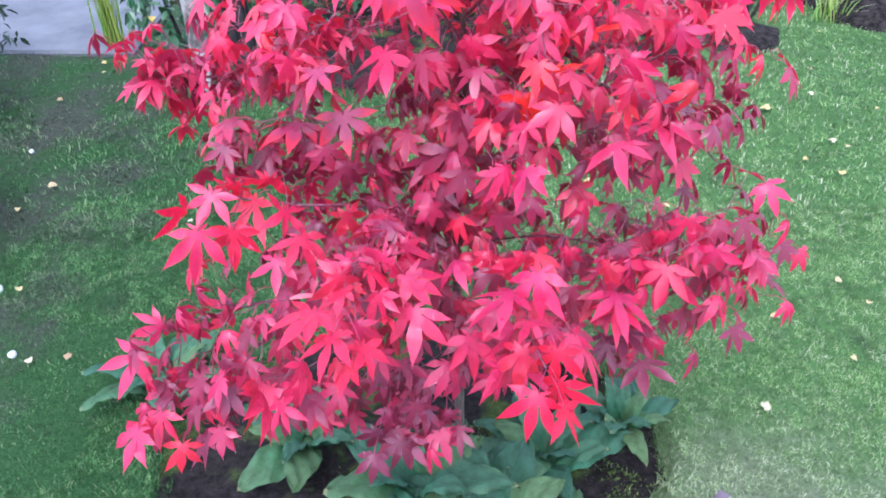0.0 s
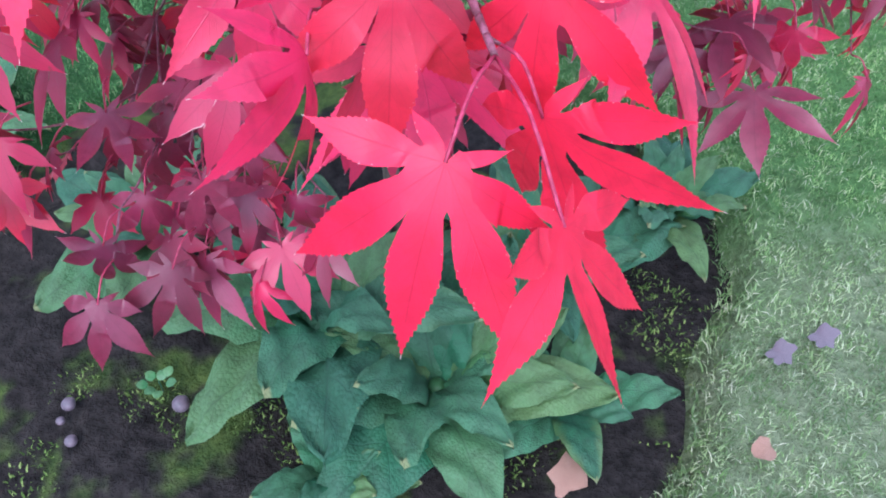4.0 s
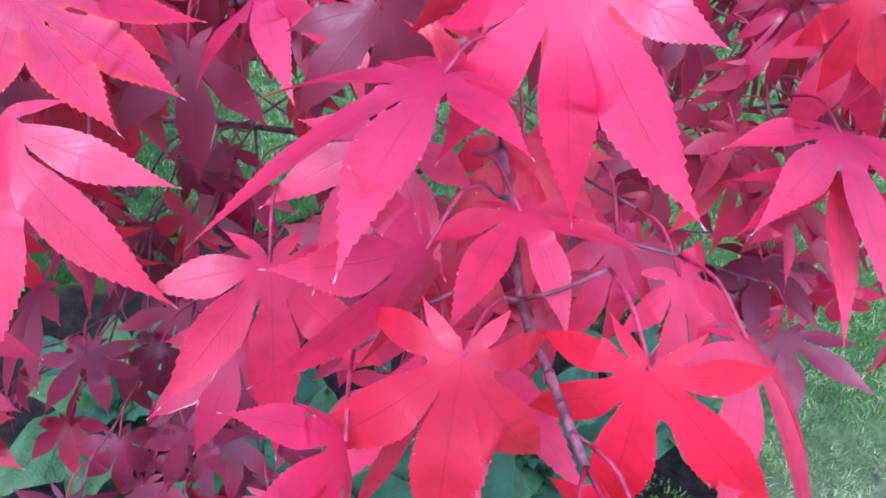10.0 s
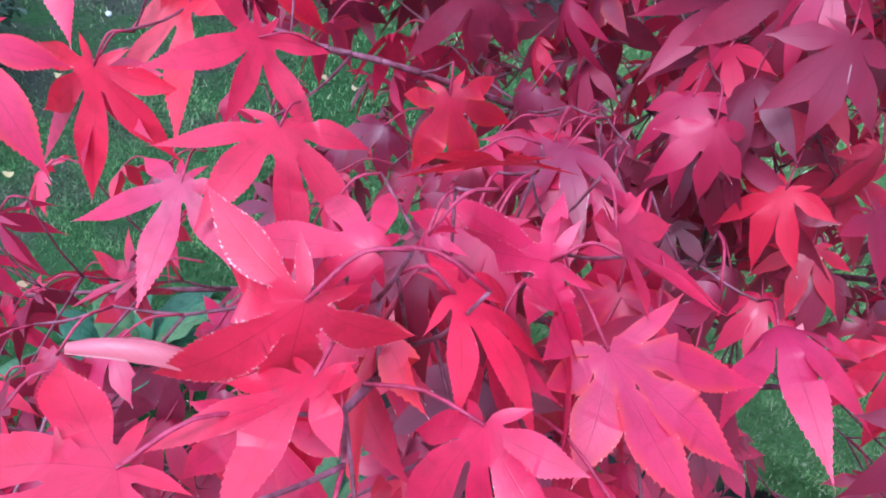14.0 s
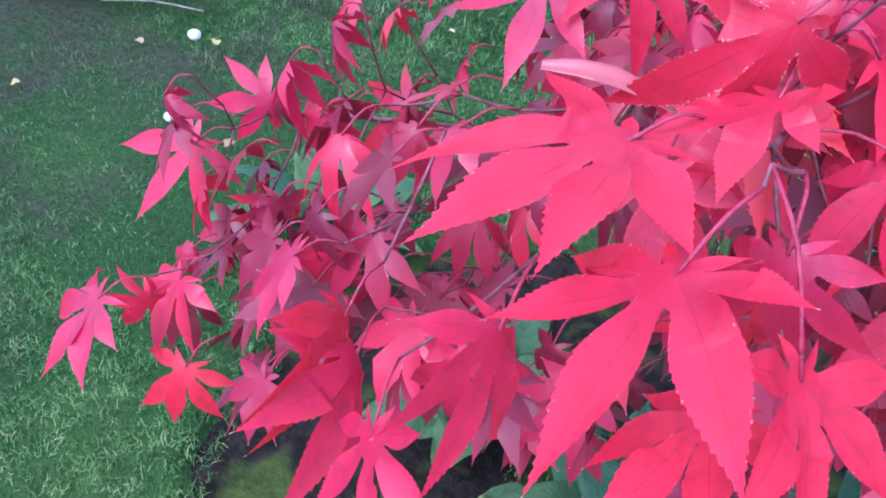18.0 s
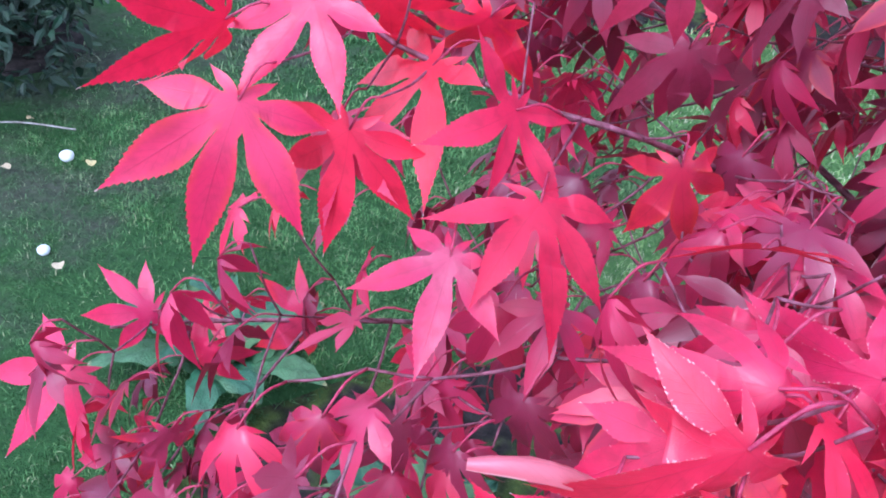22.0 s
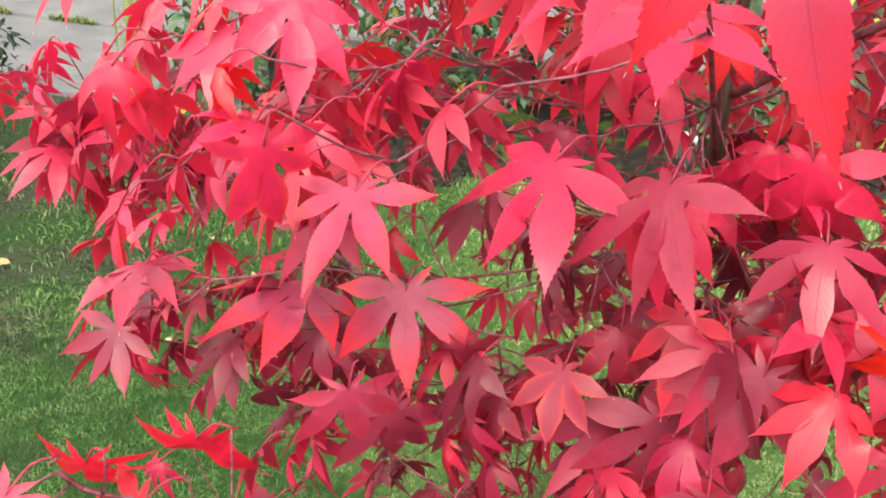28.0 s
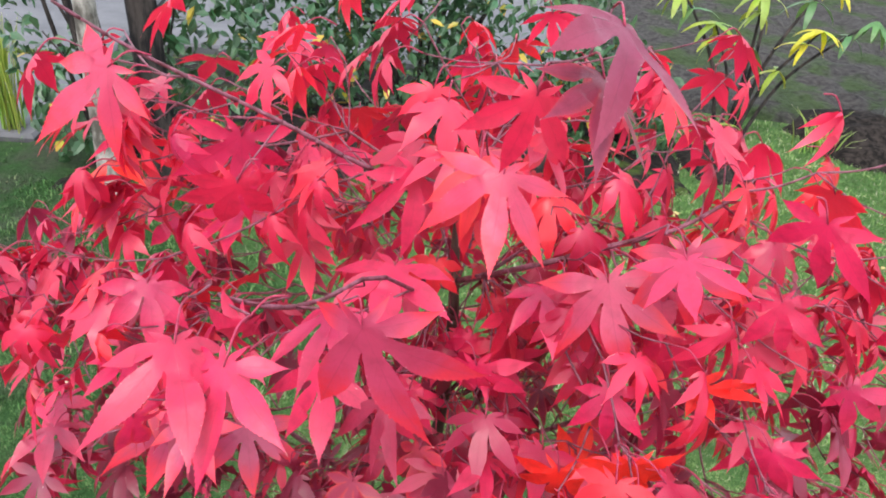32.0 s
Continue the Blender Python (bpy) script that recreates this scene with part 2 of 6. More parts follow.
MAT["pale_bark"] = bark("silver_bark", (0.07, 0.06, 0.05), (0.44, 0.40, 0.37), 16, 0.7, (1, 1, 0.5))
MAT["grey_bark"] = bark("grey_bark", (0.05, 0.055, 0.045), (0.15, 0.155, 0.13), 30, 0.8, spec=0.15)
MAT["dry_stick"] = bark("dry_stick", (0.16, 0.14, 0.12), (0.30, 0.28, 0.25), 80, 0.8, (1, 1, 1))
MAT["dark_soil"] = bark("dark_soil", (0.008, 0.007, 0.007), (0.035, 0.028, 0.025), 40, 0.95, (1, 1, 1), 0.05)
MAT["dark_bark"] = bark("dark_bark", (0.012, 0.011, 0.012), (0.06, 0.048, 0.044), 35, 0.85, spec=0.1)

def lawn_mix(k):
    """Parts of the lawn: a dry straw-coloured stretch beside the bed, worn grey patches and darker moss, both mostly on its western side, small tufts."""
    sep = k.n("SeparateXYZ")
    tc = k.n("TexCoord")
    k.put(tc.outputs["Object"], sep.inputs[0])
    west = k.math("SUBTRACT", k.step(sep.outputs[0], -0.6, -1.15, -0.10, 0.08), k.step(sep.outputs[0], -1.9, -2.6, 0, 0.12))
    worn = k.step(k.math("ADD", k.noise(3.2, 6, 0.7), west), 0.45, 0.69)
    moss = k.step(k.math("ADD", k.noise(1.7, 4), k.step(sep.outputs[0], 0.35, -0.7, -0.2, 0.16)), 0.38, 0.62)
    away = k.n("VectorMath", operation="DISTANCE")
    k.put(tc.outputs["Object"], away.inputs[0])
    away.inputs[1].default_value = (0.62, 0.82, 0.0)
    straw = k.step(k.math("ADD", away.outputs["Value"], k.math("MULTIPLY", k.noise(5, 5, 0.65), 0.45)), 0.42, 0.78, 1, 0)
    return straw, worn, moss, k.math("ADD", k.math("MULTIPLY", k.noise(30, 4, 0.65), 0.55), k.math("MULTIPLY", k.noise(7, 3), 0.45))


k = Mat("lawn_ground")
straw, worn, moss, clump = lawn_mix(k)
tuft = k.noise(70, 5, 0.7)
c = k.mix(moss, k.ramp(tuft, (0.3, (0.045, 0.095, 0.025)), (0.7, (0.10, 0.19, 0.06))), k.ramp(tuft, (0.3, (0.018, 0.05, 0.015)), (0.7, (0.04, 0.095, 0.028))))
c = k.mix(worn, c, k.ramp(tuft, (0.30, (0.03, 0.034, 0.024)), (0.70, (0.075, 0.08, 0.056))))
c = k.mix(k.math("MULTIPLY", straw, 0.8), c, k.ramp(tuft, (0.3, (0.10, 0.115, 0.065)), (0.7, (0.24, 0.25, 0.16))))
k.bump(tuft, 1.0, 0.02)
MAT["lawn"] = k.done(c, 0.9, 0.1)

k = Mat("grass_blade")
rnd = k.n("NewGeometry").outputs["Random Per Island"]
straw, worn, moss, clump = lawn_mix(k)
c = k.mix(moss, k.ramp(rnd, (0.0, (0.11, 0.21, 0.055)), (0.5, (0.19, 0.32, 0.095)), (0.80, (0.29, 0.40, 0.15)), (0.90, (0.44, 0.44, 0.26)), (1.0, (0.58, 0.55, 0.40))), k.ramp(rnd, (0.0, (0.05, 0.13, 0.04)), (0.6, (0.10, 0.22, 0.065)), (0.9, (0.17, 0.28, 0.10)), (1.0, (0.36, 0.34, 0.20))))
c = k.mix(k.math("MULTIPLY", worn, 0.75), c, k.ramp(rnd, (0.0, (0.055, 0.08, 0.042)), (0.6, (0.10, 0.13, 0.075)), (1.0, (0.26, 0.24, 0.17))))
c = k.mix(k.math("MULTIPLY", straw, 0.55), c, k.ramp(rnd, (0.0, (0.13, 0.20, 0.07)), (0.35, (0.25, 0.31, 0.14)), (0.6, (0.38, 0.41, 0.25)), (1.0, (0.62, 0.60, 0.46))))
c = k.mix(k.step(clump, 0.42, 0.56, 1, 0), c, k.mix(1.0, c, (0.36, 0.44, 0.38), "MULTIPLY"))
k.done(c, 0.6, 0.2)
MAT["grass"] = k.thin(c, 0.25)

k = Mat("moss")
rnd = k.n("NewGeometry").outputs["Random Per Island"]
c = k.ramp(rnd, (0.0, (0.04, 0.07, 0.015)), (0.6, (0.10, 0.145, 0.035)), (1.0, (0.20, 0.24, 0.075)))
MAT["moss"] = k.done(c, 0.8, 0.1)

k = Mat("bed_soil")
lump = k.noise(45, 6, 0.7)
moss = k.noise(9, 3)
c = k.mix(k.step(moss, 0.50, 0.64), k.ramp(lump, (0.35, (0.010, 0.008, 0.008)), (0.7, (0.04, 0.032, 0.03))), k.ramp(lump, (0.35, (0.03, 0.05, 0.015)), (0.7, (0.09, 0.12, 0.03))))
k.bump(lump, 1.0, 0.02)
MAT["soil"] = k.done(c, 0.95, 0.08)

k = Mat("leaf_litter")
lump = k.noise(30, 6, 0.75)
spread = k.noise(4, 4)
k.bump(lump, 1.0, 0.03)
MAT["litter"] = k.done(k.mix(k.step(spread, 0.45, 0.6), k.ramp(lump, (0.35, (0.02, 0.018, 0.018)), (0.7, (0.10, 0.09, 0.085))), k.ramp(lump, (0.35, (0.02, 0.035, 0.012)), (0.7, (0.07, 0.10, 0.04)))), 0.9, 0.15)

k = Mat("concrete")
f = k.noise(5, 6, 0.65)
g = k.noise(140, 4)
k.bump(g, 0.4, 0.003)
MAT["concrete"] = k.done(k.mix(k.step(g, 0.4, 0.7, 0, 0.3), k.ramp(f, (0.3, (0.075, 0.075, 0.086)), (0.7, (0.145, 0.142, 0.155))), (0.11, 0.105, 0.105)), 0.7, 0.2)

k = Mat("dead_leaf")
rnd = k.n("ObjectInfo").outputs["Random"]
f = k.noise(90, 4)
k.bump(f, 0.5, 0.002)
MAT["dead"] = k.done(k.mix(k.step(f, 0.4, 0.65, 0, 0.6), k.ramp(rnd, (0.0, (0.42, 0.34, 0.12)), (0.45, (0.46, 0.38, 0.20)), (0.75, (0.30, 0.19, 0.10)), (1.0, (0.50, 0.44, 0.30))), (0.25, 0.16, 0.08)), 0.6, 0.3)
k = Mat("dead_leaf_brown")
f = k.noise(100, 4)
k.bump(f, 0.5, 0.002)
MAT["brown"] = k.done(k.ramp(f, (0.3, (0.16, 0.085, 0.06)), (0.7, (0.36, 0.19, 0.14))), 0.6, 0.3)
k = Mat("dead_leaf_mauve")
f = k.noise(120, 4)
MAT["mauve"] = k.done(k.ramp(f, (0.3, (0.06, 0.045, 0.06)), (0.7, (0.15, 0.105, 0.125))), 0.5, 0.4)
k = Mat("pale_stone")
MAT["stone"] = k.done(k.ramp(k.noise(60, 4), (0.3, (0.42, 0.43, 0.42)), (0.7, (0.60, 0.60, 0.58))), 0.6, 0.4)


# ---- mesh helpers ----
def mesh_of(name, verts, faces, material, uv=None, smooth=True):
    me = bpy.data.meshes.new(name)
    me.from_pydata([tuple(v) for v in verts], [], faces)
    if uv is not None:
        layer = me.uv_layers.new(name="vein")
        layer.data.foreach_set("uv", np.asarray(uv, np.float32).ravel())
    me.polygons.foreach_set("use_smooth", [smooth] * len(me.polygons))
    if material:
        me.materials.append(material)
    me.update()
    return me


def part(name, me, parent, label="", m=None):
    """A mesh as one part under a thing or under a part."""
    ob = new(name, me)
    ob.parent = parent
    if m is not None:
        ob.matrix_basis = m
    if label:
        tagged(ob, label)
    return ob


def tube(points, radii, sides=6, wobble=0.0, seed=0):
    """Verts and faces of a tapered tube along points, closed at both ends."""
    rng = random.Random(seed)
    pts = [Vector(p) for p in points]
    verts, faces = [], []
    side = None
    for n, p in enumerate(pts):
        ahead = (pts[min(n + 1, len(pts) - 1)] - pts[max(n - 1, 0)]).normalized()
        if side is None:
            side = ahead.cross(Vector((0.31, 0.17, 0.93))).normalized()
        side = (side - ahead * side.dot(ahead)).normalized()
        up = ahead.cross(side)
        for s in range(sides):
            a = 2 * math.pi * s / sides
            r = radii[n] * (1 + wobble * rng.uniform(-1, 1))
            verts.append(p + (side * math.cos(a) + up * math.sin(a)) * r)
    for n in range(len(pts) - 1):
        for s in range(sides):
            a, b = n * sides + s, n * sides + (s + 1) % sides
            faces.append((a, b, b + sides, a + sides))
    faces += [tuple(reversed(range(sides))), tuple(range(len(verts) - sides, len(verts)))]
    return verts, faces


def glide(points, steps=5):
    """A smooth line through points (Catmull-Rom)."""
    p = [Vector(q) for q in points]
    p = [2 * p[0] - p[1]] + p + [2 * p[-1] - p[-2]]
    out = []
    for n in range(1, len(p) - 2):
        a, b, c, d = p[n - 1:n + 3]
        for s in range(steps):
            t = s / steps
            out.append(0.5 * (2 * b + (c - a) * t + (2 * a - 5 * b + 4 * c - d) * t * t + (3 * b - a - 3 * c + d) * t ** 3))
    return out + [p[-2]]


LOBES = ((0, 1.0), (42, 0.9), (84, 0.62), (126, 0.28))


def maple_blade(seed, sag=16.0, fold=0.28, curl=0.12, steps=26, own=None):
    """Verts, faces and vein coordinates of a palm-shaped blade with pointed, toothed lobes. Its stalk joins at the origin, the
    middle lobe runs 1 along +y, the upper side looks to +z. own: how its lobes fan out, and for each lobe its extra droop in
    degrees, its length in hundredths and its swing in degrees."""
    rng = random.Random(seed)
    lobes = []
    for sign in (-1, 1):
        for n, (a, r) in enumerate(LOBES):
            if n or sign > 0:
                jitter, grow = rng.uniform(-5, 5), rng.uniform(0.9, 1.1)
                if own:
                    fan, droop, reach, swing = own
                    at = 3 + sign * n
                    lobes.append((sign * a * fan + swing[at], r * reach[at] / 100, droop[at]))
                else:
                    lobes.append((sign * (a + jitter), r * grow, rng.uniform(-7, 7)))
    lobes.sort()
    droops = [q[2] for q in lobes]
    lobes = [q[:2] for q in lobes]
    verts, faces, uv = [Vector((0, 0, 0))], [], []
    plump = rng.uniform(0.62, 0.86) if own else rng.uniform(0.72, 0.98)
    sinus = []
    for (a, r), (b, s) in zip(lobes, lobes[1:]):
        rho = 0.215 * min(r, s) ** 0.6 * rng.uniform(0.85, 1.1)
        mid = radians((a + b) / 2)
        verts.append(Vector((rho * math.sin(mid), rho * math.cos(mid), 0)))
        sinus.append(len(verts) - 1)
    tails = []
    for a, turn in ((lobes[0][0], -30), (lobes[-1][0], 30)):
        m = radians(a + turn)
        verts.append(Vector((0.07 * math.sin(m), 0.07 * math.cos(m), 0)))
        tails.append(len(verts) - 1)
    edges = [tails[0]] + sinus + [tails[1]]
    for n, (a, r) in enumerate(lobes):
        ca, sa = math.cos(radians(a)), math.sin(radians(a))
        bend = rng.uniform(-0.16, 0.16)

        def world_of(x, y):
            x += bend * ((y / r) ** 2 - y / r) * r
            return Vector((x * ca + y * sa, -x * sa + y * ca, 0))

        start = []
        for e in (edges[n], edges[n + 1]):
            v = verts[e]
            start.append((v.x * ca - v.y * sa, v.x * sa + v.y * ca))
        y0 = max(0.02, (start[0][1] + start[1][1]) / 2)
        ribs = []
        for s in range(steps + 1):
            u = s / steps
            verts.append(world_of(0, y0 + (r - y0) * u))
            ribs.append(len(verts) - 1)
        width = (1.42 if abs(a) < 110 else 0.5) * (0.35 + 0.65 * min(r, 1.05)) * plump * rng.uniform(0.94, 1.06)
        for side in (0, 1):
            sign = -1 if side == 0 else 1
            x0, ys = start[side]
            rim = [edges[n + side]]
            for s in range(1, steps):
                u = s / steps
                body = abs(x0) * (1 - u) ** 2 + width * u ** 1.45 * (1 - u) ** 2.0
                tooth = (0.0065 if s % 2 else -0.002) * r * min(1, 3 * u) * min(1, 4 * (1 - u)) * rng.uniform(0.5, 1.3)
                verts.append(world_of(sign * (body + tooth), ys + (r - ys) * u + (0.017 * r if s % 2 else 0)))
                rim.append(len(verts) - 1)
            rim.append(ribs[-1])
            ring = [(0, ribs[0], rim[0])]
            ring += [(ribs[s], ribs[s + 1], rim[s + 1], rim[s]) for s in range(steps - 1)]
            ring.append((ribs[steps - 1], ribs[steps], rim[steps - 1]))
            on_rib = set(ribs) | {0}
            for f in ring:
                f = tuple(reversed(f)) if sign > 0 else f
                f = tuple(reversed(f))
                faces.append(f)
                for v in f:
                    w = verts[v]
                    uv.append((min(1.0, w.length / r), 0.0 if v in on_rib else 1.0))
    # shape in depth: lobes hang by sag degrees, fold up beside the midrib and hook at the tip
    tips = [(radians(a), r, droop, rng.uniform(-0.3, 1.4), rng.uniform(-0.32, 0.32)) for (a, r), droop in zip(lobes, droops)]
    for v in verts:
        d = v.length
        if d < 1e-6:
            continue
        ang = math.atan2(v.x, v.y)
        a, r, more, hook, twist = min(tips, key=lambda q: abs(q[0] - ang))
        off = abs(math.sin(ang - a)) * d
        w = min(1.0, max(0.0, (d / r - 0.12) / 0.4))
        w = w * w * (3 - 2 * w)
        down = radians((sag + more * w) * (0.5 + 0.5 * min(1, d / (r * w + 1 - w))))
        v.x, v.y = v.x * math.cos(down), v.y * math.cos(down)
        v.z = fold * off - d * math.sin(down) - curl * hook * (d / r) ** 4 * r + 0.02 * math.sin(9 * v.x + seed) * d + w * twist * math.sin(ang - a) * d
    return verts, faces, uv


SAGS = (4, 12, 20, 28, 38, 48, 58)
BLADES = []
for n, sag in enumerate(SAGS):
    for seed in range(3):
        rng = random.Random(100 + 3 * n + seed)
        BLADES.append(maple_blade(3 * n + seed, sag, rng.uniform(0.15, 0.42), rng.uniform(0.0, 0.16)))
LOOSE = [maple_blade(40 + n, SAGS[n // 3], 0.25, 0.06, 7) for n in range(3 * len(SAGS))]
BLADE_MESH = {tone: [mesh_of("maple_leaf", *b[:2], MAT[tone], b[2]) for b in BLADES] for tone in ("red", "plum_shaded", "ember_shaded", "fire", "dusk", "bitten", "scarlet")}


# ---- ground ----
def bed_edge(a):
    """The bed's outline round the maple: its radius in the direction a."""
    return 0.50 + 0.03 * math.cos(a + 2.9) + 0.03 * math.sin(2 * a + 0.6) + 0.02 * math.sin(5 * a) + 0.012 * math.sin(11 * a + 1) + 0.04 * math.exp(-((a + 0.35) / 0.55) ** 2)


BED = (-0.05, 1.12)


def in_bed(x, y, grow=0.0):
    dx, dy = x - BED[0], y - BED[1]
    return math.hypot(dx, dy) < bed_edge(math.atan2(dy, dx)) + grow


def lie(x, y):
    """Height of the lawn: nearly level, gently uneven."""
    rim = min(1.0, max(0.0, min(4 - abs(x), y + 1.5, 4.5 - y) * 4))
    return -0.03 * (1 - rim) + rim * (0.012 * noise.noise(Vector((x * 2.1, y * 2.1, 0.3))) + 0.004 * noise.noise(Vector((x * 11, y * 11, 2))))


def grid(x0, x1, y0, y1, nx, ny, height):
    xs, ys = np.linspace(x0, x1, nx), np.linspace(y0, y1, ny)
    verts = [(x, y, height(x, y)) for y in ys for x in xs]
    faces = [(j * nx + i, j * nx + i + 1, (j + 1) * nx + i + 1, (j + 1) * nx + i) for j in range(ny - 1) for i in range(nx - 1)]
    return verts, faces


def lawn_height(x, y):
    z = lie(x, y)
    dx, dy = x - BED[0], y - BED[1]
    if y > 3.2 and (x < -1.26 or y > 4.2 or x > 0.9 and y > 3.95):
        return -0.08
    gap = bed_edge(math.atan2(dy, dx)) - math.hypot(dx, dy)
    if gap > 0:
        z -= min(0.06, gap * 3.5)
    return z


near_v, near_f = grid(-4, 4, -1.5, 4.5, 400, 300, lawn_height)
lawn = tagged(new("ground", mesh_of("ground", near_v, near_f, MAT["lawn"])), "mown green lawn with worn mossy patches", "lawn", kind="structure")
ring = [(-4, -1.5), (4, -1.5), (4, 4.5), (-4, 4.5)]
far = [(-900, -900), (900, -900), (900, 900), (-900, 900)]
part("outer_lawn", mesh_of("outer_lawn", [(x, y, -0.03) for x, y in ring + far], [(0, 4, 5, 1), (1, 5, 6, 2), (2, 6, 7, 3), (3, 7, 4, 0)], MAT["lawn"]), lawn)

# soil of the bed
rows = 14
bv = [(BED[0], BED[1], 0.0)]
for n in range(1, rows + 1):
    for s in range(64):
        a = 2 * math.pi * s / 64
        r = bed_edge(a) * n / rows * 1.01
        x, y = BED[0] + r * math.cos(a), BED[1] + r * math.sin(a)
        bv.append((x, y, -0.028 + 0.03 * noise.noise(Vector((x * 9, y * 9, 5))) + 0.012 * noise.noise(Vector((x * 31, y * 31, 1)))))
bf = [(0, 1 + s, 1 + (s + 1) % 64) for s in range(64)]
bf += [(1 + (n - 1) * 64 + s, 1 + n * 64 + s, 1 + n * 64 + (s + 1) % 64, 1 + (n - 1) * 64 + (s + 1) % 64) for n in range(1, rows) for s in range(64)]
tagged(new("planting_bed", mesh_of("planting_bed", bv, bf, MAT["soil"])), "round bed of dark mossy soil cut into the lawn", "flower bed", kind="structure")
def grass(count, x0, x1, y0, y1, length, width, seed, keep, key="grass"):
    """Bent blades of grass as one mesh."""
    rng = np.random.default_rng(seed)
    xy = np.stack([rng.uniform(x0, x1, count), rng.uniform(y0, y1, count)], 1)
    xy = xy[[keep(x, y) for x, y in xy]]
    n = len(xy)
    z = np.array([lie(x, y) if not in_bed(x, y) else max(lawn_height(x, y), -0.03) for x, y in xy]) - 0.002
    a, lean = rng.uniform(0, 2 * np.pi, n), rng.uniform(0.3, 1.25, n)
    ln, w = length * rng.uniform(0.5, 1.4, n), width * rng.uniform(0.6, 1.3, n)
    way, off = np.stack([np.cos(a), np.sin(a)], 1), np.stack([-np.sin(a), np.cos(a)], 1) * w[:, None] / 2
    mid_xy, tip_xy = xy + way * (ln * 0.5 * np.sin(lean * 0.6))[:, None], xy + way * (ln * np.sin(lean))[:, None]
    v = np.zeros((n, 5, 3))
    v[:, 0, :2], v[:, 1, :2], v[:, 2, :2], v[:, 3, :2], v[:, 4, :2] = xy - off, xy + off, mid_xy - off * 0.8, mid_xy + off * 0.8, tip_xy
    v[:, :2, 2], v[:, 2:4, 2], v[:, 4, 2] = z[:, None], (z + ln * 0.5 * np.cos(lean * 0.6))[:, None], z + ln * np.cos(lean) * 0.9
    at = (np.arange(n) * 5)[:, None]
    tris = np.concatenate([at + [0, 1, 3], at + [0, 3, 2], at + [2, 3, 4]], 1).reshape(-1, 3)
    me = bpy.data.meshes.new("grass")
    me.vertices.add(n * 5)
    me.vertices.foreach_set("co", v.astype(np.float32).ravel())
    me.loops.add(len(tris) * 3)
    me.loops.foreach_set("vertex_index", tris.astype(np.int32).ravel())
    me.polygons.add(len(tris))
    me.polygons.foreach_set("loop_start", np.arange(0, len(tris) * 3, 3, dtype=np.int32))
    me.materials.append(MAT[key])
    me.update(calc_edges=True)
    me.validate()
    return me


random.seed(3)


def on_lawn(x, y):
    if y > (3.22 if x < -1.28 else 3.05 + 0.12 * math.sin(1.7 * x) if x < 1.05 else 3.9):
        return False
    bare = noise.noise(Vector((x * 1.7 + 3, y * 1.7, 0)))
    if x < -1.22 and 1.55 < y < 2.5 and -1.62 - 0.25 * (y - 1.8) + 0.09 * noise.noise(Vector((x * 5, y * 5, 1))) + 0.3 > x and random.random() < 0.85:
        return False
    if noise.noise(Vector((x * 24, y * 24, 6))) < -0.2 and random.random() < 0.7:
        return False
    return not in_bed(x, y, -0.03) and not (x < -0.75 and bare > 0.10 and random.random() < 0.75)


tagged(new("grass", grass(360000, -1.4, 1.4, 0.55, 2.1, 0.013, 0.0013, 1, on_lawn)), "short green grass blades with straw-coloured bits", "grass", kind="stuff")
tagged(new("grass", grass(120000, -2.4, 2.6, 1.9, 3.95, 0.020, 0.0034, 2, on_lawn)), "short green grass blades further out", "grass", kind="stuff")
tagged(new("bed_edge_grass", grass(9000, -0.75, 0.65, 0.5, 1.8, 0.022, 0.0017, 3, lambda x, y: in_bed(x, y, 0.02) and not in_bed(x, y, -0.03))), "ragged longer grass along the cut edge of the bed", "grass", kind="stuff")
tagged(new("moss", grass(22000, -0.55, 0.45, 0.6, 1.25, 0.007, 0.0022, 4, lambda x, y: x > -0.33 + 0.1 * noise.noise(Vector((x * 9, y * 9, 8))) and in_bed(x, y, -0.03) and noise.noise(Vector((x * 8, y * 8, 3))) > -0.12, "moss")), "low moss and weed seedlings on the soil", "moss", kind="stuff")

# concrete drive in slabs, with a planted border in front of it
drive = tagged(new("driveway", mesh_of("driveway", [(-9, 3.26, -0.06), (9, 3.26, -0.06), (9, 12, -0.06), (-9, 12, -0.06)], [(0, 1, 2, 3)], MAT["soil"])), "grey concrete driveway with mossy joints", "driveway", kind="structure")


def slab(x0, x1, y0, y1):
    rim = 0.012
    low, top = -0.08, 0.004
    v = [(x0, y0, low), (x1, y0, low), (x1, y1, low), (x0, y1, low), (x0, y0, top - rim), (x1, y0, top - rim), (x1, y1, top - rim), (x0, y1, top - rim),
         (x0 + rim, y0 + rim, top), (x1 - rim, y0 + rim, top), (x1 - rim, y1 - rim, top), (x0 + rim, y1 - rim, top)]
    f = [(i, (i + 1) % 4, (i + 1) % 4 + 4, i + 4) for i in range(4)] + [(i + 4, (i + 1) % 4 + 4, (i + 1) % 4 + 8, i + 8) for i in range(4)] + [(8, 9, 10, 11)]
    part("slab", mesh_of("slab", v, f, MAT["concrete"], smooth=False), drive)


for x0, x1, y0, y1 in ((-4.4, -1.27, 3.24, 4.03), (-7.5, -4.42, 3.24, 4.03), (-4.4, -1.27, 4.05, 5.6), (-7.5, -4.42, 4.05, 5.6), (-1.25, 0.9, 4.3, 5.6),
                       (-4.4, -1.27, 5.62, 7.4), (-1.25, 0.9, 5.62, 7.4), (-7.5, -4.42, 5.62, 7.4), (0.92, 3.6, 7.0, 9.0), (3.62, 7.6, 7.0, 9.0)):
    slab(x0, x1, y0, y1)

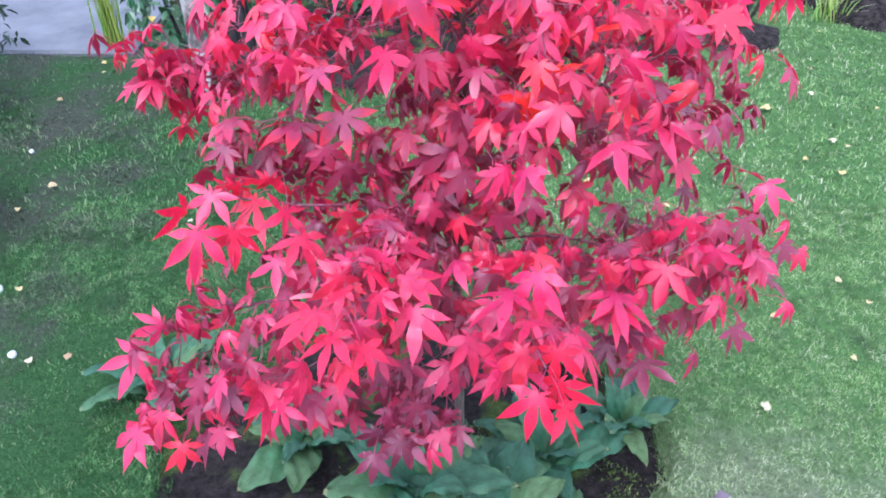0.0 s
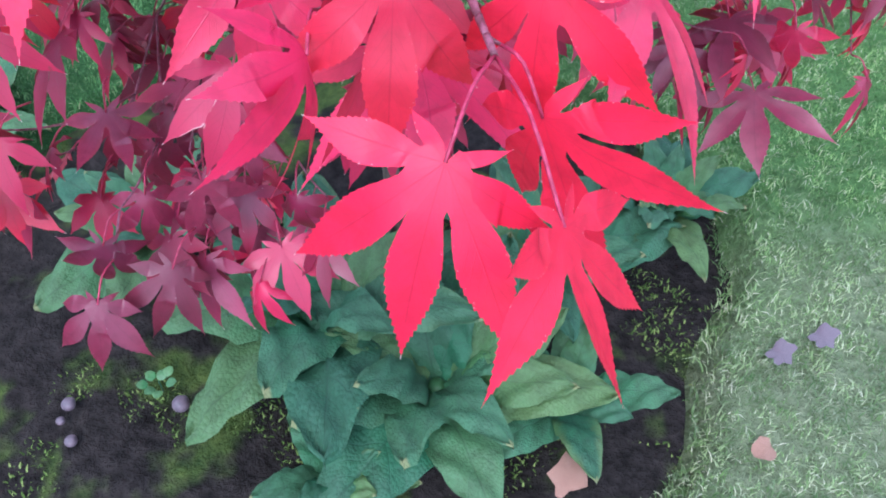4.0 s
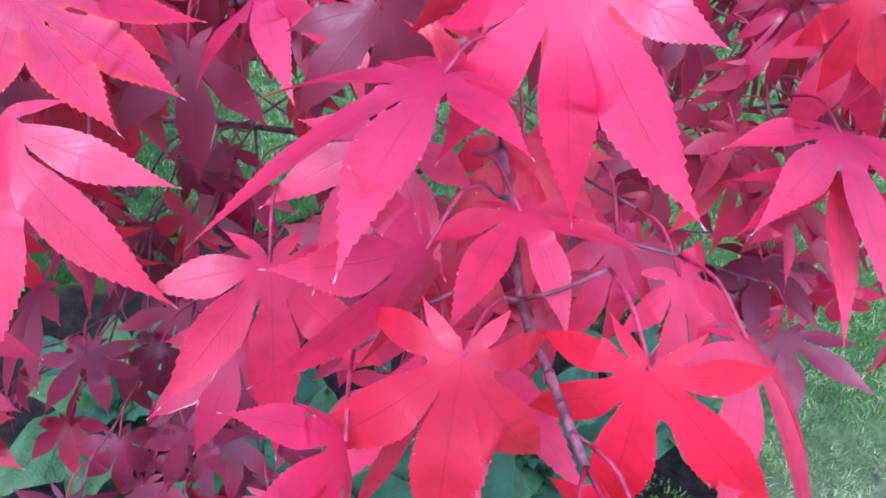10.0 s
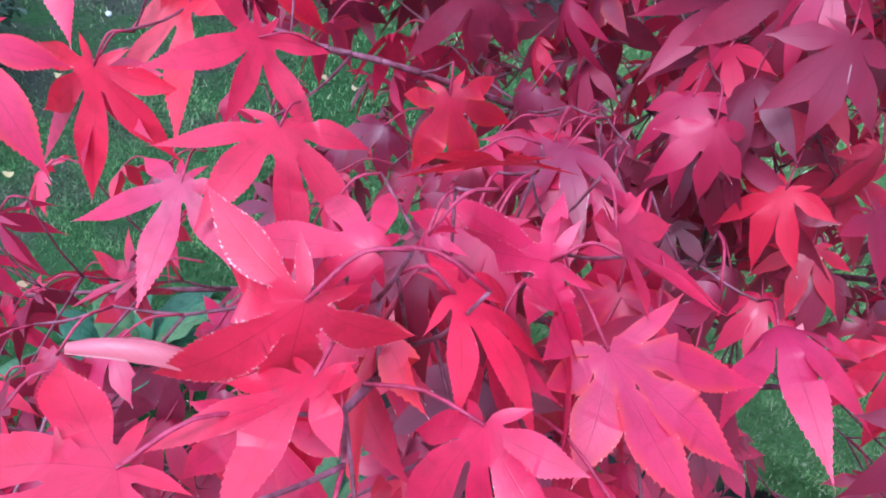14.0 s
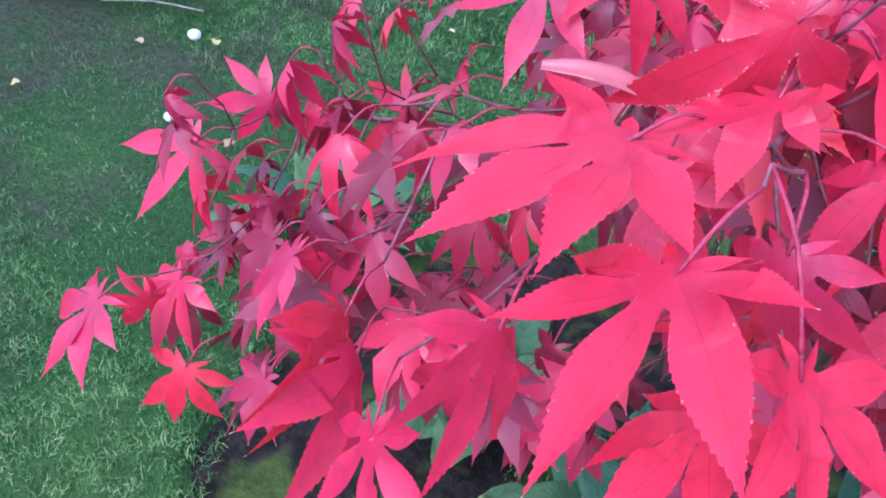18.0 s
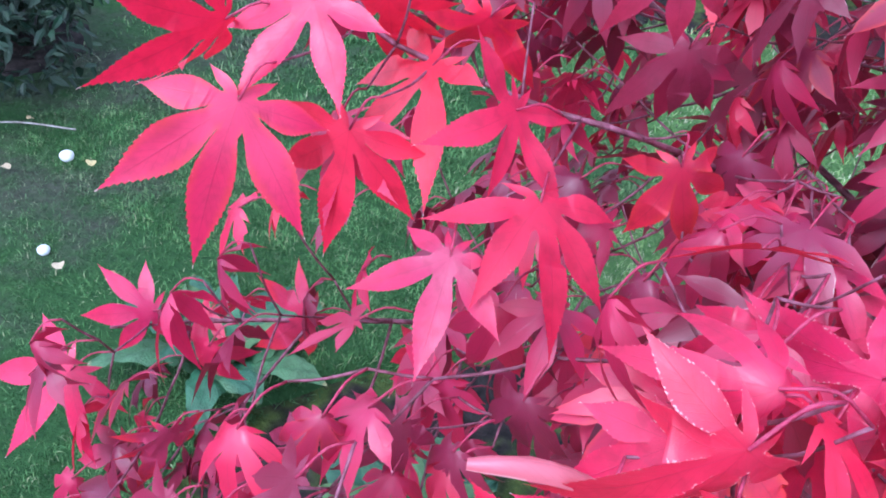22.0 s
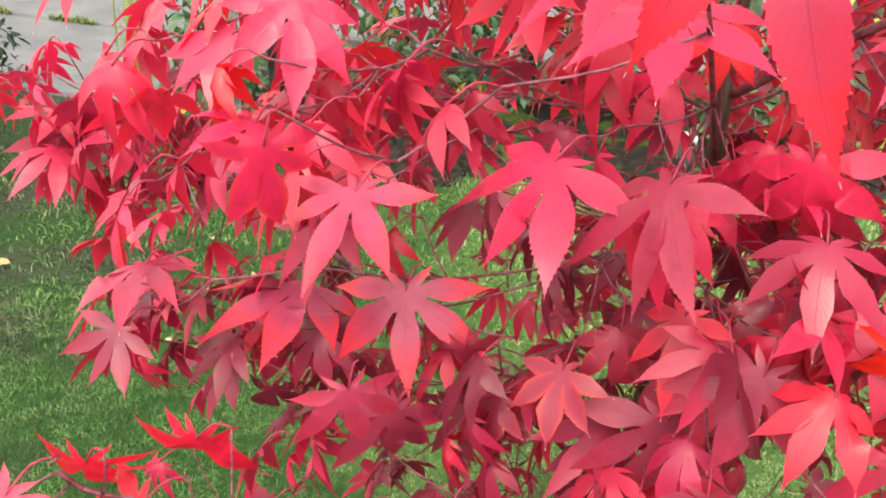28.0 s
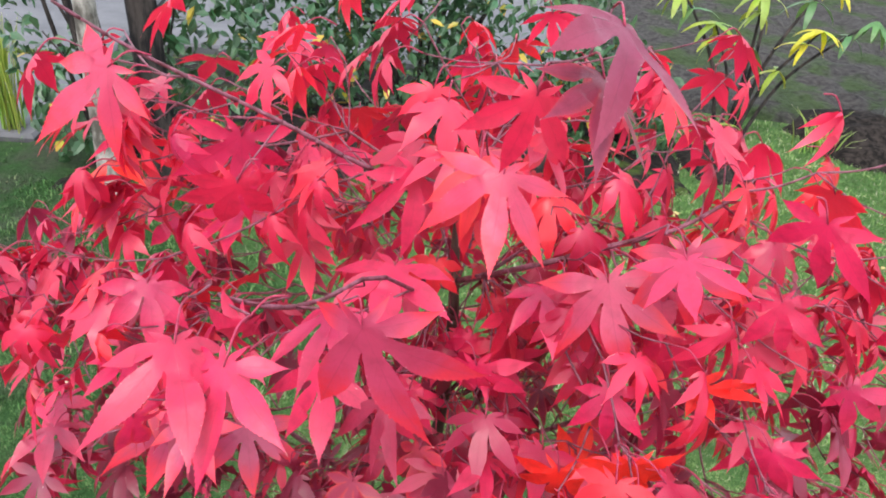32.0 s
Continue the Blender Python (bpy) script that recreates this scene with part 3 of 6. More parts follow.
tagged(new("joint_moss", grass(2600, -4.4, -1.27, 4.02, 4.06, 0.03, 0.006, 7, lambda x, y: noise.noise(Vector((x * 3, 0, 2))) > -0.2, "moss")), "moss and weeds in the joint between the slabs", "moss", kind="stuff")


def border_height(x, y):
    edge = min(y - 2.88 - 0.12 * math.sin(1.7 * x), 4.3 - y, x + 1.2, 1.2 - x)
    return -0.05 + min(0.075, max(0.0, edge) * 0.35) + 0.02 * noise.noise(Vector((x * 6, y * 6, 4)))


tagged(new("border_bed", mesh_of("border_bed", *grid(-1.3, 1.25, 2.5, 4.32, 60, 42, border_height), MAT["soil"])), "rough planted border of dark soil along the driveway", "flower bed", kind="structure")


def litter_height(x, y):
    edge = min(y - 3.9 - 0.12 * math.sin(2.3 * x), x - 0.92)
    return -0.07 + min(0.10, max(0.0, edge) * 0.8) + 0.03 * noise.noise(Vector((x * 7, y * 7, 9)))


tagged(new("litter_bed", mesh_of("litter_bed", *grid(0.92, 6.0, 3.85, 6.98, 110, 70, litter_height), MAT["litter"])), "rough bed of grey-brown soil and dead leaf litter", "flower bed", kind="structure")


# ---- the maple ----
TRUNK = glide([(0.035, 1.13, -0.05), (0.03, 1.12, 0.25), (0.022, 1.125, 0.55), (0.03, 1.12, 0.85), (0.025, 1.13, 0.98), (0.03, 1.14, 1.08)], 6)
maple = tagged(new("japanese_maple"), "young Japanese maple with crimson autumn leaves in a round bed", "tree")
part("trunk", mesh_of("trunk", *tube(TRUNK, [0.0105 * (1 - 0.82 * n / len(TRUNK)) for n in range(len(TRUNK))], 9, 0.06, 1), MAT["stem"]), maple, "slender dark brown trunk")
STALKS = {}
LEAF_OBS = []   # the leaf of each stalk, as far as it is a part
BASES = []      # stalk ends: (place, way back along the stalk, made as a part)


def leaf(x, y, z, rx, ry, rz, size, sag=16, wide=1.0, tone="red", stalk=None, fan=1.0, droop=None, reach=None, swing=None):
    """One maple leaf whose stalk joins at x, y, z; size: millimetres of its middle lobe; sag: how far its lobes hang, in degrees;
    stalk: where its stalk meets the twig; fan, droop, reach, swing: the lobes of a blade of its own, see maple_blade."""
    if stalk:
        STALKS[len(BASES)] = Vector(stalk)
    m = pose(x, y, z, rx, ry, rz)
    n = len(BASES)
    if droop:
        rng = random.Random(500 + n)
        verts, faces, uv = maple_blade(500 + n, sag, rng.uniform(0.12, 0.34), 0.0, 38, (fan, droop, reach, swing))
        me = mesh_of("maple_leaf", verts, faces, MAT[tone], uv)
    else:
        me = BLADE_MESH[tone][min(range(len(SAGS)), key=lambda i: abs(SAGS[i] - sag)) * 3 + n % 3]
    LEAF_OBS.append(part("leaf", me, maple, "", m @ Matrix.Diagonal((size * wide / 1000, size / 1000, size / 1000, 1))))
    way = m.to_3x3() @ Vector((0, -1, 0.15))
    BASES.append((Vector((x, y, z)), way))


leaf(0.087, 0.677, 0.726, -61, -7, -180, 57, 33, tone="red", stalk=(0.096, 0.700, 0.720), fan=1.05, droop=(0, 14, -2, -14, -8, 17, 0), reach=(100, 94, 99, 110, 104, 94, 100), swing=(0, -2, 4, -3, -2, 3, 0))
leaf(0.126, 0.677, 0.724, -65, 4, 164, 55, 27, tone="scarlet", stalk=(0.120, 0.703, 0.728), fan=1.03, droop=(0, 6, -9, -5, 7, 5, 0), reach=(100, 98, 108, 102, 97, 93, 100), swing=(0, -3, 0, 3, 2, -2, 0))
leaf(0.101, 0.622, 0.713, -42, -11, 161, 62, 24, tone="scarlet", stalk=(0.113, 0.661, 0.712), fan=0.98, droop=(0, 8, -2, 4, 14, -22, 0), reach=(100, 92, 102, 99, 123, 93, 100), swing=(0, 3, 1, -6, -1, 4, 0))
leaf(0.128, 0.610, 0.705, -52, -22, -130, 49, 5, tone="scarlet", stalk=(0.113, 0.661, 0.712), fan=1.02, droop=(0, -5, 0, -8, 11, -11, 0), reach=(100, 102, 100, 94, 100, 94, 100), swing=(0, 0, 0, -2, 1, 0, 0))
leaf(0.126, 0.652, 0.699, -84, 27, 142, 61, 20, tone="scarlet", fan=1.00, droop=(0, -2, 5, -5, 0, 0, 0), reach=(100, 109, 103, 100, 100, 100, 100), swing=(0, 1, -1, 0, 0, 0, 0))
leaf(0.063, 0.668, 0.706, 10, -73, -178, 54, 30, tone="red", fan=0.91, droop=(0, -5, 4, 11, -4, 0, 0), reach=(100, 112, 87, 96, 99, 100, 100), swing=(0, 2, 0, 2, -4, 0, 0))
leaf(0.085, 0.762, 0.637, 2, -2, -172, 73, 22, tone="red", fan=1.00, droop=(0, 0, 1, -1, 0, 0, 0), reach=(100, 100, 119, 99, 119, 100, 100), swing=(0, 0, 1, -1, 1, 0, 0))
leaf(0.078, 0.703, 0.731, -80, -69, -133, 50, 18, tone="red", fan=1.01, droop=(0, -1, 0, 0, -2, 0, 0), reach=(100, 100, 98, 99, 95, 100, 100), swing=(0, 0, 0, 0, 1, 0, 0))
leaf(0.101, 0.729, 0.722, -3, -6, -154, 45, 12, tone="red", fan=1.08, droop=(0, 0, -11, 10, -7, 0, 0), reach=(100, 100, 85, 80, 112, 100, 100), swing=(0, 0, -4, 1, 3, 0, 0))
leaf(0.217, 0.799, 0.687, 4, -9, 174, 60, 16, tone="red", fan=1.02, droop=(0, 0, -4, 7, -8, 0, 0), reach=(100, 100, 97, 113, 100, 100, 100), swing=(0, 0, 0, -1, 2, 0, 0))
leaf(0.158, 0.703, 0.706, -24, -28, -137, 58, 21, tone="red", fan=1.00, droop=(0, 0, 0, 0, 0, 0, 0), reach=(100, 100, 98, 107, 100, 100, 100), swing=(0, 0, 0, 0, 0, 0, 0))
leaf(-0.034, 0.740, 0.733, -38, 11, 165, 69, 25, tone="red", stalk=(-0.070, 0.777, 0.725), fan=0.97, droop=(0, 1, 9, -9, 0, 1, 0), reach=(100, 117, 107, 103, 100, 100, 100), swing=(0, 3, -4, 1, 0, 0, 0))
leaf(-0.045, 0.787, 0.744, -28, 3, -144, 72, 5, tone="red", stalk=(-0.068, 0.810, 0.754), fan=0.88, droop=(-12, 4, 4, -1, -1, -7, 0), reach=(159, 122, 85, 73, 63, 56, 100), swing=(0, 7, 1, -10, -1, 3, 0))
leaf(0.013, 0.845, 0.723, 25, 25, -170, 56, 41, tone="red", fan=0.98, droop=(0, 0, 10, 3, -12, 13, 0), reach=(100, 100, 93, 105, 99, 104, 100), swing=(0, 0, 2, -3, 1, 0, 0))
leaf(0.080, 0.739, 0.755, -5, 12, 118, 66, 13, tone="red", stalk=(0.090, 0.753, 0.758), fan=1.03, droop=(0, -6, 1, 3, -5, 0, 0), reach=(100, 103, 109, 110, 99, 100, 100), swing=(0, -2, 2, -1, 1, 0, 0))
leaf(0.108, 0.750, 0.776, -44, 16, 150, 68, 18, tone="red", stalk=(0.103, 0.760, 0.775), fan=0.95, droop=(-14, 9, -3, 10, 0, -4, 0), reach=(120, 96, 109, 90, 100, 107, 100), swing=(-4, 5, 3, -2, 0, -2, 0))
leaf(0.095, 0.778, 0.781, -90, -20, -146, 65, 23, tone="red", fan=0.79, droop=(0, -5, -1, 7, 10, -10, 0), reach=(100, 107, 93, 90, 107, 118, 100), swing=(0, 7, -3, -1, 2, -5, 0))
leaf(-0.072, 0.735, 0.759, -44, 29, 157, 47, 18, tone="red", stalk=(-0.104, 0.742, 0.754), fan=0.95, droop=(0, -3, 0, 7, -2, -5, 0), reach=(100, 99, 86, 82, 113, 100, 100), swing=(0, 3, -1, 1, -4, 2, 0))
leaf(-0.060, 0.789, 0.752, -31, -60, -128, 46, 15, tone="red", fan=1.04, droop=(0, 0, -2, 1, -5, 0, 0), reach=(100, 100, 78, 106, 97, 100, 100), swing=(0, 0, -1, -1, 2, 0, 0))
leaf(-0.067, 0.796, 0.764, -56, -44, 123, 56, 19, tone="bitten", fan=1.06, droop=(0, 0, -16, 4, -7, 17, 0), reach=(100, 100, 43, 130, 105, 77, 100), swing=(0, 0, -10, 15, -7, 1, 0))
leaf(-0.049, 0.836, 0.752, -39, -27, -114, 60, -14, tone="red", fan=1.05, droop=(-21, 0, 0, -14, 4, 3, 0), reach=(129, 100, 100, 75, 87, 102, 100), swing=(2, 0, 0, -7, 1, 4, 0))
leaf(-0.088, 0.764, 0.771, -21, 9, -67, 53, 26, tone="scarlet", fan=0.98, droop=(0, 0, 1, 1, 0, 0, 0), reach=(100, 100, 101, 95, 100, 100, 100), swing=(0, 0, 1, -1, 0, 0, 0))
leaf(-0.110, 0.724, 0.772, -13, 23, 169, 40, -2, tone="red", fan=0.95, droop=(0, -16, 9, 3, -14, 0, 0), reach=(100, 77, 64, 104, 115, 100, 100), swing=(0, 2, -1, 1, -2, 0, 0))
leaf(-0.113, 0.727, 0.791, -74, -42, -169, 57, 35, tone="bitten", fan=1.04, droop=(0, -4, 1, -6, 19, 0, 0), reach=(100, 113, 103, 109, 60, 100, 100), swing=(0, -7, 7, 4, -4, 0, 0))
leaf(-0.106, 0.750, 0.790, 14, -43, 87, 52, 52, tone="red", fan=1.01, droop=(0, 0, 17, -4, 9, 1, 0), reach=(100, 100, 92, 104, 99, 99, 100), swing=(0, 0, 2, -3, -2, 2, 0))
leaf(-0.117, 0.659, 0.762, -19, 27, 153, 55, 7, tone="scarlet", stalk=(-0.107, 0.683, 0.773), fan=1.06, droop=(0, -10, 5, 3, -10, 0, 0), reach=(100, 96, 108, 105, 90, 100, 100), swing=(0, -1, -1, 0, 2, 0, 0))
leaf(-0.139, 0.692, 0.767, -5, 9, 136, 64, 8, tone="scarlet", fan=0.99, droop=(-5, 4, -7, 3, 7, -13, 0), reach=(107, 99, 98, 95, 116, 101, 100), swing=(-1, 1, 1, -1, -3, 2, 0))
leaf(-0.086, 0.655, 0.750, -38, -24, -134, 46, -1, tone="scarlet", stalk=(-0.107, 0.688, 0.776), fan=1.12, droop=(0, -11, -1, 7, -5, -8, 0), reach=(100, 106, 97, 86, 95, 99, 100), swing=(0, -2, -1, 0, 1, 2, 0))
leaf(-0.095, 0.692, 0.751, -63, 20, 166, 48, 40, tone="red", fan=0.97, droop=(0, 5, 1, 4, 1, 3, 0), reach=(100, 94, 95, 102, 99, 99, 100), swing=(0, 0, 2, -2, 1, 0, 0))
leaf(-0.211, 0.692, 0.642, -14, -66, -135, 66, 28, tone="red", fan=0.97, droop=(0, 0, 1, 3, 1, 0, 0), reach=(100, 100, 111, 107, 103, 100, 100), swing=(0, 0, 1, 0, -1, 0, 0))
leaf(-0.181, 0.649, 0.669, -51, 41, 161, 46, 8, tone="red", fan=1.10, droop=(0, -10, 6, 0, -7, 0, 0), reach=(100, 96, 107, 83, 97, 100, 100), swing=(0, -3, 0, 1, 2, 0, 0))
leaf(-0.217, 0.693, 0.658, -72, -49, -90, 61, 24, tone="red", fan=0.98, droop=(0, 0, -3, 7, -2, 0, 0), reach=(100, 100, 103, 101, 107, 100, 100), swing=(0, 0, 1, 0, -1, 0, 0))
leaf(-0.152, 0.659, 0.723, -53, -43, -118, 51, 20, tone="red", fan=1.01, droop=(0, 0, 0, 0, -1, 0, 0), reach=(100, 100, 99, 98, 96, 100, 100), swing=(0, 0, 0, 0, 0, 0, 0))
leaf(-0.430, 0.862, 0.543, -47, -21, 164, 69, 14, tone="red", fan=1.10, droop=(0, 0, 4, -6, -6, 2, 0), reach=(100, 102, 105, 109, 106, 107, 100), swing=(0, 0, -2, -1, -2, 5, 0))
leaf(-0.408, 0.915, 0.554, -24, -67, 143, 54, 27, tone="red", fan=1.05, droop=(0, 9, -3, -4, 0, 2, 0), reach=(100, 94, 102, 101, 100, 100, 100), swing=(0, 0, 1, -2, 0, 2, 0))
leaf(-0.315, 0.947, 0.560, -74, -47, 175, 61, 31, tone="dusk", fan=1.08, droop=(0, 19, -5, -16, 0, 9, 0), reach=(100, 95, 100, 108, 100, 107, 100), swing=(0, -1, 3, -6, 0, 4, 0))
leaf(-0.357, 0.849, 0.537, -87, -17, -122, 54, 22, tone="dusk", fan=1.00, droop=(0, 0, 3, -5, 3, 0, 0), reach=(100, 100, 99, 111, 85, 100, 100), swing=(0, 0, -2, 3, -1, 0, 0))
leaf(-0.342, 0.734, 0.504, -53, -7, -170, 53, 26, tone="red", fan=0.97, droop=(0, 0, 4, 1, -4, 3, 0), reach=(100, 100, 94, 93, 105, 104, 100), swing=(0, 0, 1, 4, -8, 3, 0))
leaf(-0.304, 0.850, 0.764, -54, -16, -155, 67, 16, tone="red", fan=1.03, droop=(0, 0, -7, 7, -6, 2, 0), reach=(100, 99, 105, 115, 109, 97, 100), swing=(0, -3, 3, 0, -1, 0, 0))
leaf(-0.203, 0.896, 0.765, -43, -38, -143, 58, 1, tone="red", stalk=(-0.186, 0.915, 0.758), fan=1.23, droop=(0, -6, -5, 3, 6, -14, 0), reach=(100, 100, 97, 74, 108, 116, 100), swing=(0, -5, -1, 3, -3, 6, 0))
leaf(-0.182, 0.867, 0.744, -27, -12, -143, 66, 17, tone="red", stalk=(-0.184, 0.893, 0.742), fan=1.01, droop=(0, -6, 7, -1, -5, 1, 0), reach=(100, 104, 98, 98, 94, 124, 100), swing=(0, 0, 1, 0, -3, 2, 0))
leaf(-0.208, 0.836, 0.730, -31, -2, 177, 45, 10, tone="red", stalk=(-0.212, 0.858, 0.734), fan=1.21, droop=(0, -1, 2, -7, -6, 1, 0), reach=(100, 52, 96, 115, 108, 87, 100), swing=(0, -2, 0, -6, 1, 7, 0))
leaf(-0.130, 0.933, 0.738, -75, 19, -160, 55, 34, tone="red", fan=1.03, droop=(0, 11, 4, -10, -12, 16, 0), reach=(100, 95, 97, 104, 100, 102, 100), swing=(0, 0, 1, -1, -4, 4, 0))
leaf(-0.291, 0.890, 0.794, -42, -12, 168, 55, 7, tone="red", fan=1.11, droop=(0, -4, 0, -7, 7, -8, 0), reach=(100, 103, 101, 98, 90, 108, 100), swing=(0, -4, 0, 3, 1, 1, 0))
leaf(-0.321, 0.872, 0.785, -127, -65, -68, 59, 20, tone="scarlet", fan=1.01, droop=(0, 0, 7, -4, 3, -9, 0), reach=(100, 100, 98, 107, 106, 95, 100), swing=(0, 0, 0, -1, 0, 1, 0))
leaf(-0.247, 0.920, 0.763, -42, 2, 136, 63, 6, tone="red", fan=1.13, droop=(0, -10, 5, -4, 0, -3, 0), reach=(100, 98, 125, 95, 90, 101, 100), swing=(0, -6, 2, 1, 4, -1, 0))
leaf(-0.270, 0.919, 0.789, -102, -7, -173, 57, 28, tone="scarlet", fan=1.03, droop=(0, 0, 6, -4, 3, 0, 0), reach=(100, 100, 95, 105, 104, 100, 100), swing=(0, 0, 1, -4, 3, 0, 0))
leaf(-0.233, 0.960, 0.774, -98, -22, -163, 58, 34, tone="scarlet", fan=1.05, droop=(0, 6, -16, 4, 4, 11, 0), reach=(100, 89, 118, 107, 105, 75, 100), swing=(0, 2, -9, 6, 2, -1, 0))
leaf(-0.268, 0.877, 0.747, -74, -6, 178, 60, 18, tone="scarlet", fan=1.04, droop=(0, 0, 3, -10, 4, 0, 0), reach=(100, 100, 101, 109, 99, 100, 100), swing=(0, 0, -1, -1, 2, 0, 0))
leaf(-0.056, 0.975, 0.706, -80, 16, 168, 58, 29, tone="ember_shaded", fan=1.07, droop=(0, 10, 5, -9, -10, 9, 0), reach=(100, 70, 98, 112, 110, 104, 100), swing=(0, 2, 0, -8, 4, 3, 0))
leaf(-0.141, 1.061, 0.817, -57, 9, -178, 71, 9, tone="dusk", fan=1.08, droop=(-4, 4, -1, -9, 3, -4, 0), reach=(114, 119, 102, 92, 101, 103, 100), swing=(2, 0, -4, -1, 1, 3, 0))
leaf(-0.208, 1.087, 0.793, 5, -2, 172, 77, 17, tone="dusk", fan=0.96, droop=(0, 0, -5, 0, 6, -5, 0), reach=(100, 100, 89, 97, 112, 141, 100), swing=(0, 0, 1, -1, 3, -2, 0))
leaf(-0.072, 0.998, 0.937, -38, -1, 132, 69, 15, tone="red", fan=1.05, droop=(0, 1, -7, 0, 0, 0, 0), reach=(100, 127, 108, 85, 102, 100, 100), swing=(0, -5, 5, 0, -1, 0, 0))
leaf(-0.026, 0.967, 0.947, -45, 16, 130, 66, 15, tone="ember_shaded", fan=1.01, droop=(0, -2, -4, 6, -5, 0, 0), reach=(100, 110, 111, 92, 108, 100, 100), swing=(0, -4, 5, -1, -1, 0, 0))
leaf(0.033, 0.958, 0.865, -69, -9, 153, 59, 21, tone="ember_shaded", fan=1.10, droop=(0, 7, -6, -5, -4, 7, 0), reach=(100, 97, 107, 105, 105, 93, 100), swing=(0, -3, 0, 0, 1, 1, 0))
leaf(0.011, 1.005, 0.792, -75, -10, -170, 73, 17, tone="ember_shaded", fan=1.01, droop=(0, -2, -6, 6, -3, 1, 0), reach=(100, 103, 103, 103, 100, 127, 100), swing=(0, -1, -1, 3, -1, 0, 0))
leaf(-0.151, 0.939, 0.939, -25, 8, 160, 53, 4, tone="dusk", fan=1.09, droop=(0, -8, 0, 2, -1, -7, 0), reach=(100, 115, 101, 97, 67, 103, 100), swing=(0, -4, 3, -1, 1, 1, 0))
leaf(-0.180, 0.916, 0.964, -89, 12, -154, 53, 33, tone="red", fan=0.95, droop=(0, 0, 10, -5, -11, 16, 0), reach=(100, 100, 91, 102, 95, 106, 100), swing=(0, 0, 5, -1, -9, 5, 0))
leaf(-0.244, 1.282, 0.889, -69, -2, 170, 66, 22, tone="red", fan=0.93, droop=(0, -3, -5, 13, -3, -2, 0), reach=(100, 129, 94, 88, 100, 104, 100), swing=(0, -1, 4, -1, 1, -3, 0))
leaf(0.073, 1.079, 0.899, -99, 12, 146, 57, 29, tone="red", fan=1.01, droop=(0, 1, -2, 3, 4, 0, 0), reach=(100, 109, 95, 99, 99, 100, 100), swing=(0, -1, 2, 0, 0, 0, 0))
leaf(-0.337, 1.153, 0.752, 9, 36, -158, 59, 16, tone="red", fan=1.02, droop=(0, 0, -4, 1, -2, 0, 0), reach=(100, 100, 101, 102, 104, 100, 100), swing=(0, 0, -1, 1, 0, 0, 0))
leaf(-0.021, 1.018, 0.837, -53, 6, -171, 50, 38, tone="ember_shaded", fan=0.95, droop=(0, 0, 1, 11, 0, 0, 0), reach=(100, 100, 102, 93, 96, 100, 100), swing=(0, 0, 2, 0, -2, 0, 0))
leaf(0.047, 0.959, 0.900, -3, -32, -177, 52, 4, tone="red", fan=1.00, droop=(0, 0, -8, 4, 15, -24, 0), reach=(100, 100, 56, 93, 108, 115, 100), swing=(0, 0, 0, 2, -6, 3, 0))
leaf(-0.117, 0.804, 1.115, -22, -8, -160, 55, 23, tone="red", fan=1.09, droop=(0, 5, 0, -18, 6, 8, 0), reach=(100, 81, 100, 101, 116, 96, 100), swing=(0, -2, 0, -1, 4, -1, 0))
leaf(-0.096, 0.796, 1.111, -40, 13, 156, 50, 15, tone="red", fan=1.18, droop=(0, 7, -7, -7, 0, 1, 0), reach=(100, 87, 101, 105, 100, 96, 100), swing=(0, -3, -2, 1, 0, 4, 0))
leaf(-0.043, 0.860, 1.085, -88, 13, 166, 79, 23, tone="dusk", fan=1.07, droop=(0, 5, 10, -9, -10, 5, 0), reach=(100, 87, 136, 129, 108, 69, 100), swing=(0, 1, 8, -10, -11, 12, 0))
# the next two leaves have this dark mauve as their own colour
leaf(0.058, 0.874, 1.238, -15, -26, -177, 61, 16, tone="plum_shaded", fan=1.01, droop=(0, 0, -9, 11, -6, 0, 0), reach=(100, 100, 106, 108, 97, 100, 100), swing=(0, 0, -1, 1, 0, 0, 0))
leaf(0.054, 0.874, 1.215, -16, -28, -169, 54, 20, tone="plum_shaded", fan=1.00, droop=(0, 0, -2, 3, -2, 0, 0), reach=(100, 100, 97, 102, 99, 100, 100), swing=(0, 0, 0, 0, 0, 0, 0))
leaf(0.030, 0.957, 1.125, -47, -6, 166, 66, 16, tone="dusk", fan=1.08, droop=(0, -1, 4, -12, 14, -10, 0), reach=(100, 103, 103, 96, 116, 104, 100), swing=(0, 0, 4, -8, -1, 5, 0))
leaf(0.032, 0.905, 1.193, -83, -13, 176, 55, 22, tone="red", fan=1.00, droop=(0, 0, -1, 1, 0, 0, 0), reach=(100, 100, 101, 99, 100, 100, 100), swing=(0, 0, 0, 0, 0, 0, 0))
leaf(0.157, 0.979, 1.067, -70, 13, 173, 62, 16, tone="dusk", fan=1.08, droop=(0, 1, -2, 0, -7, 4, 0), reach=(100, 103, 101, 100, 110, 100, 100), swing=(0, -2, 1, -1, -2, 3, 0))
leaf(0.114, 0.987, 1.036, -56, 20, 168, 70, 12, tone="dusk", fan=1.09, droop=(0, 0, 0, -3, 3, -7, 0), reach=(100, 100, 100, 101, 111, 118, 100), swing=(0, 0, 0, -3, -2, 5, 0))
leaf(-0.132, 1.039, 1.098, -92, -2, -168, 66, 19, tone="red", fan=1.10, droop=(0, 0, 8, -15, -3, 7, 0), reach=(100, 100, 95, 113, 109, 105, 100), swing=(0, 0, 0, -6, 3, 3, 0))
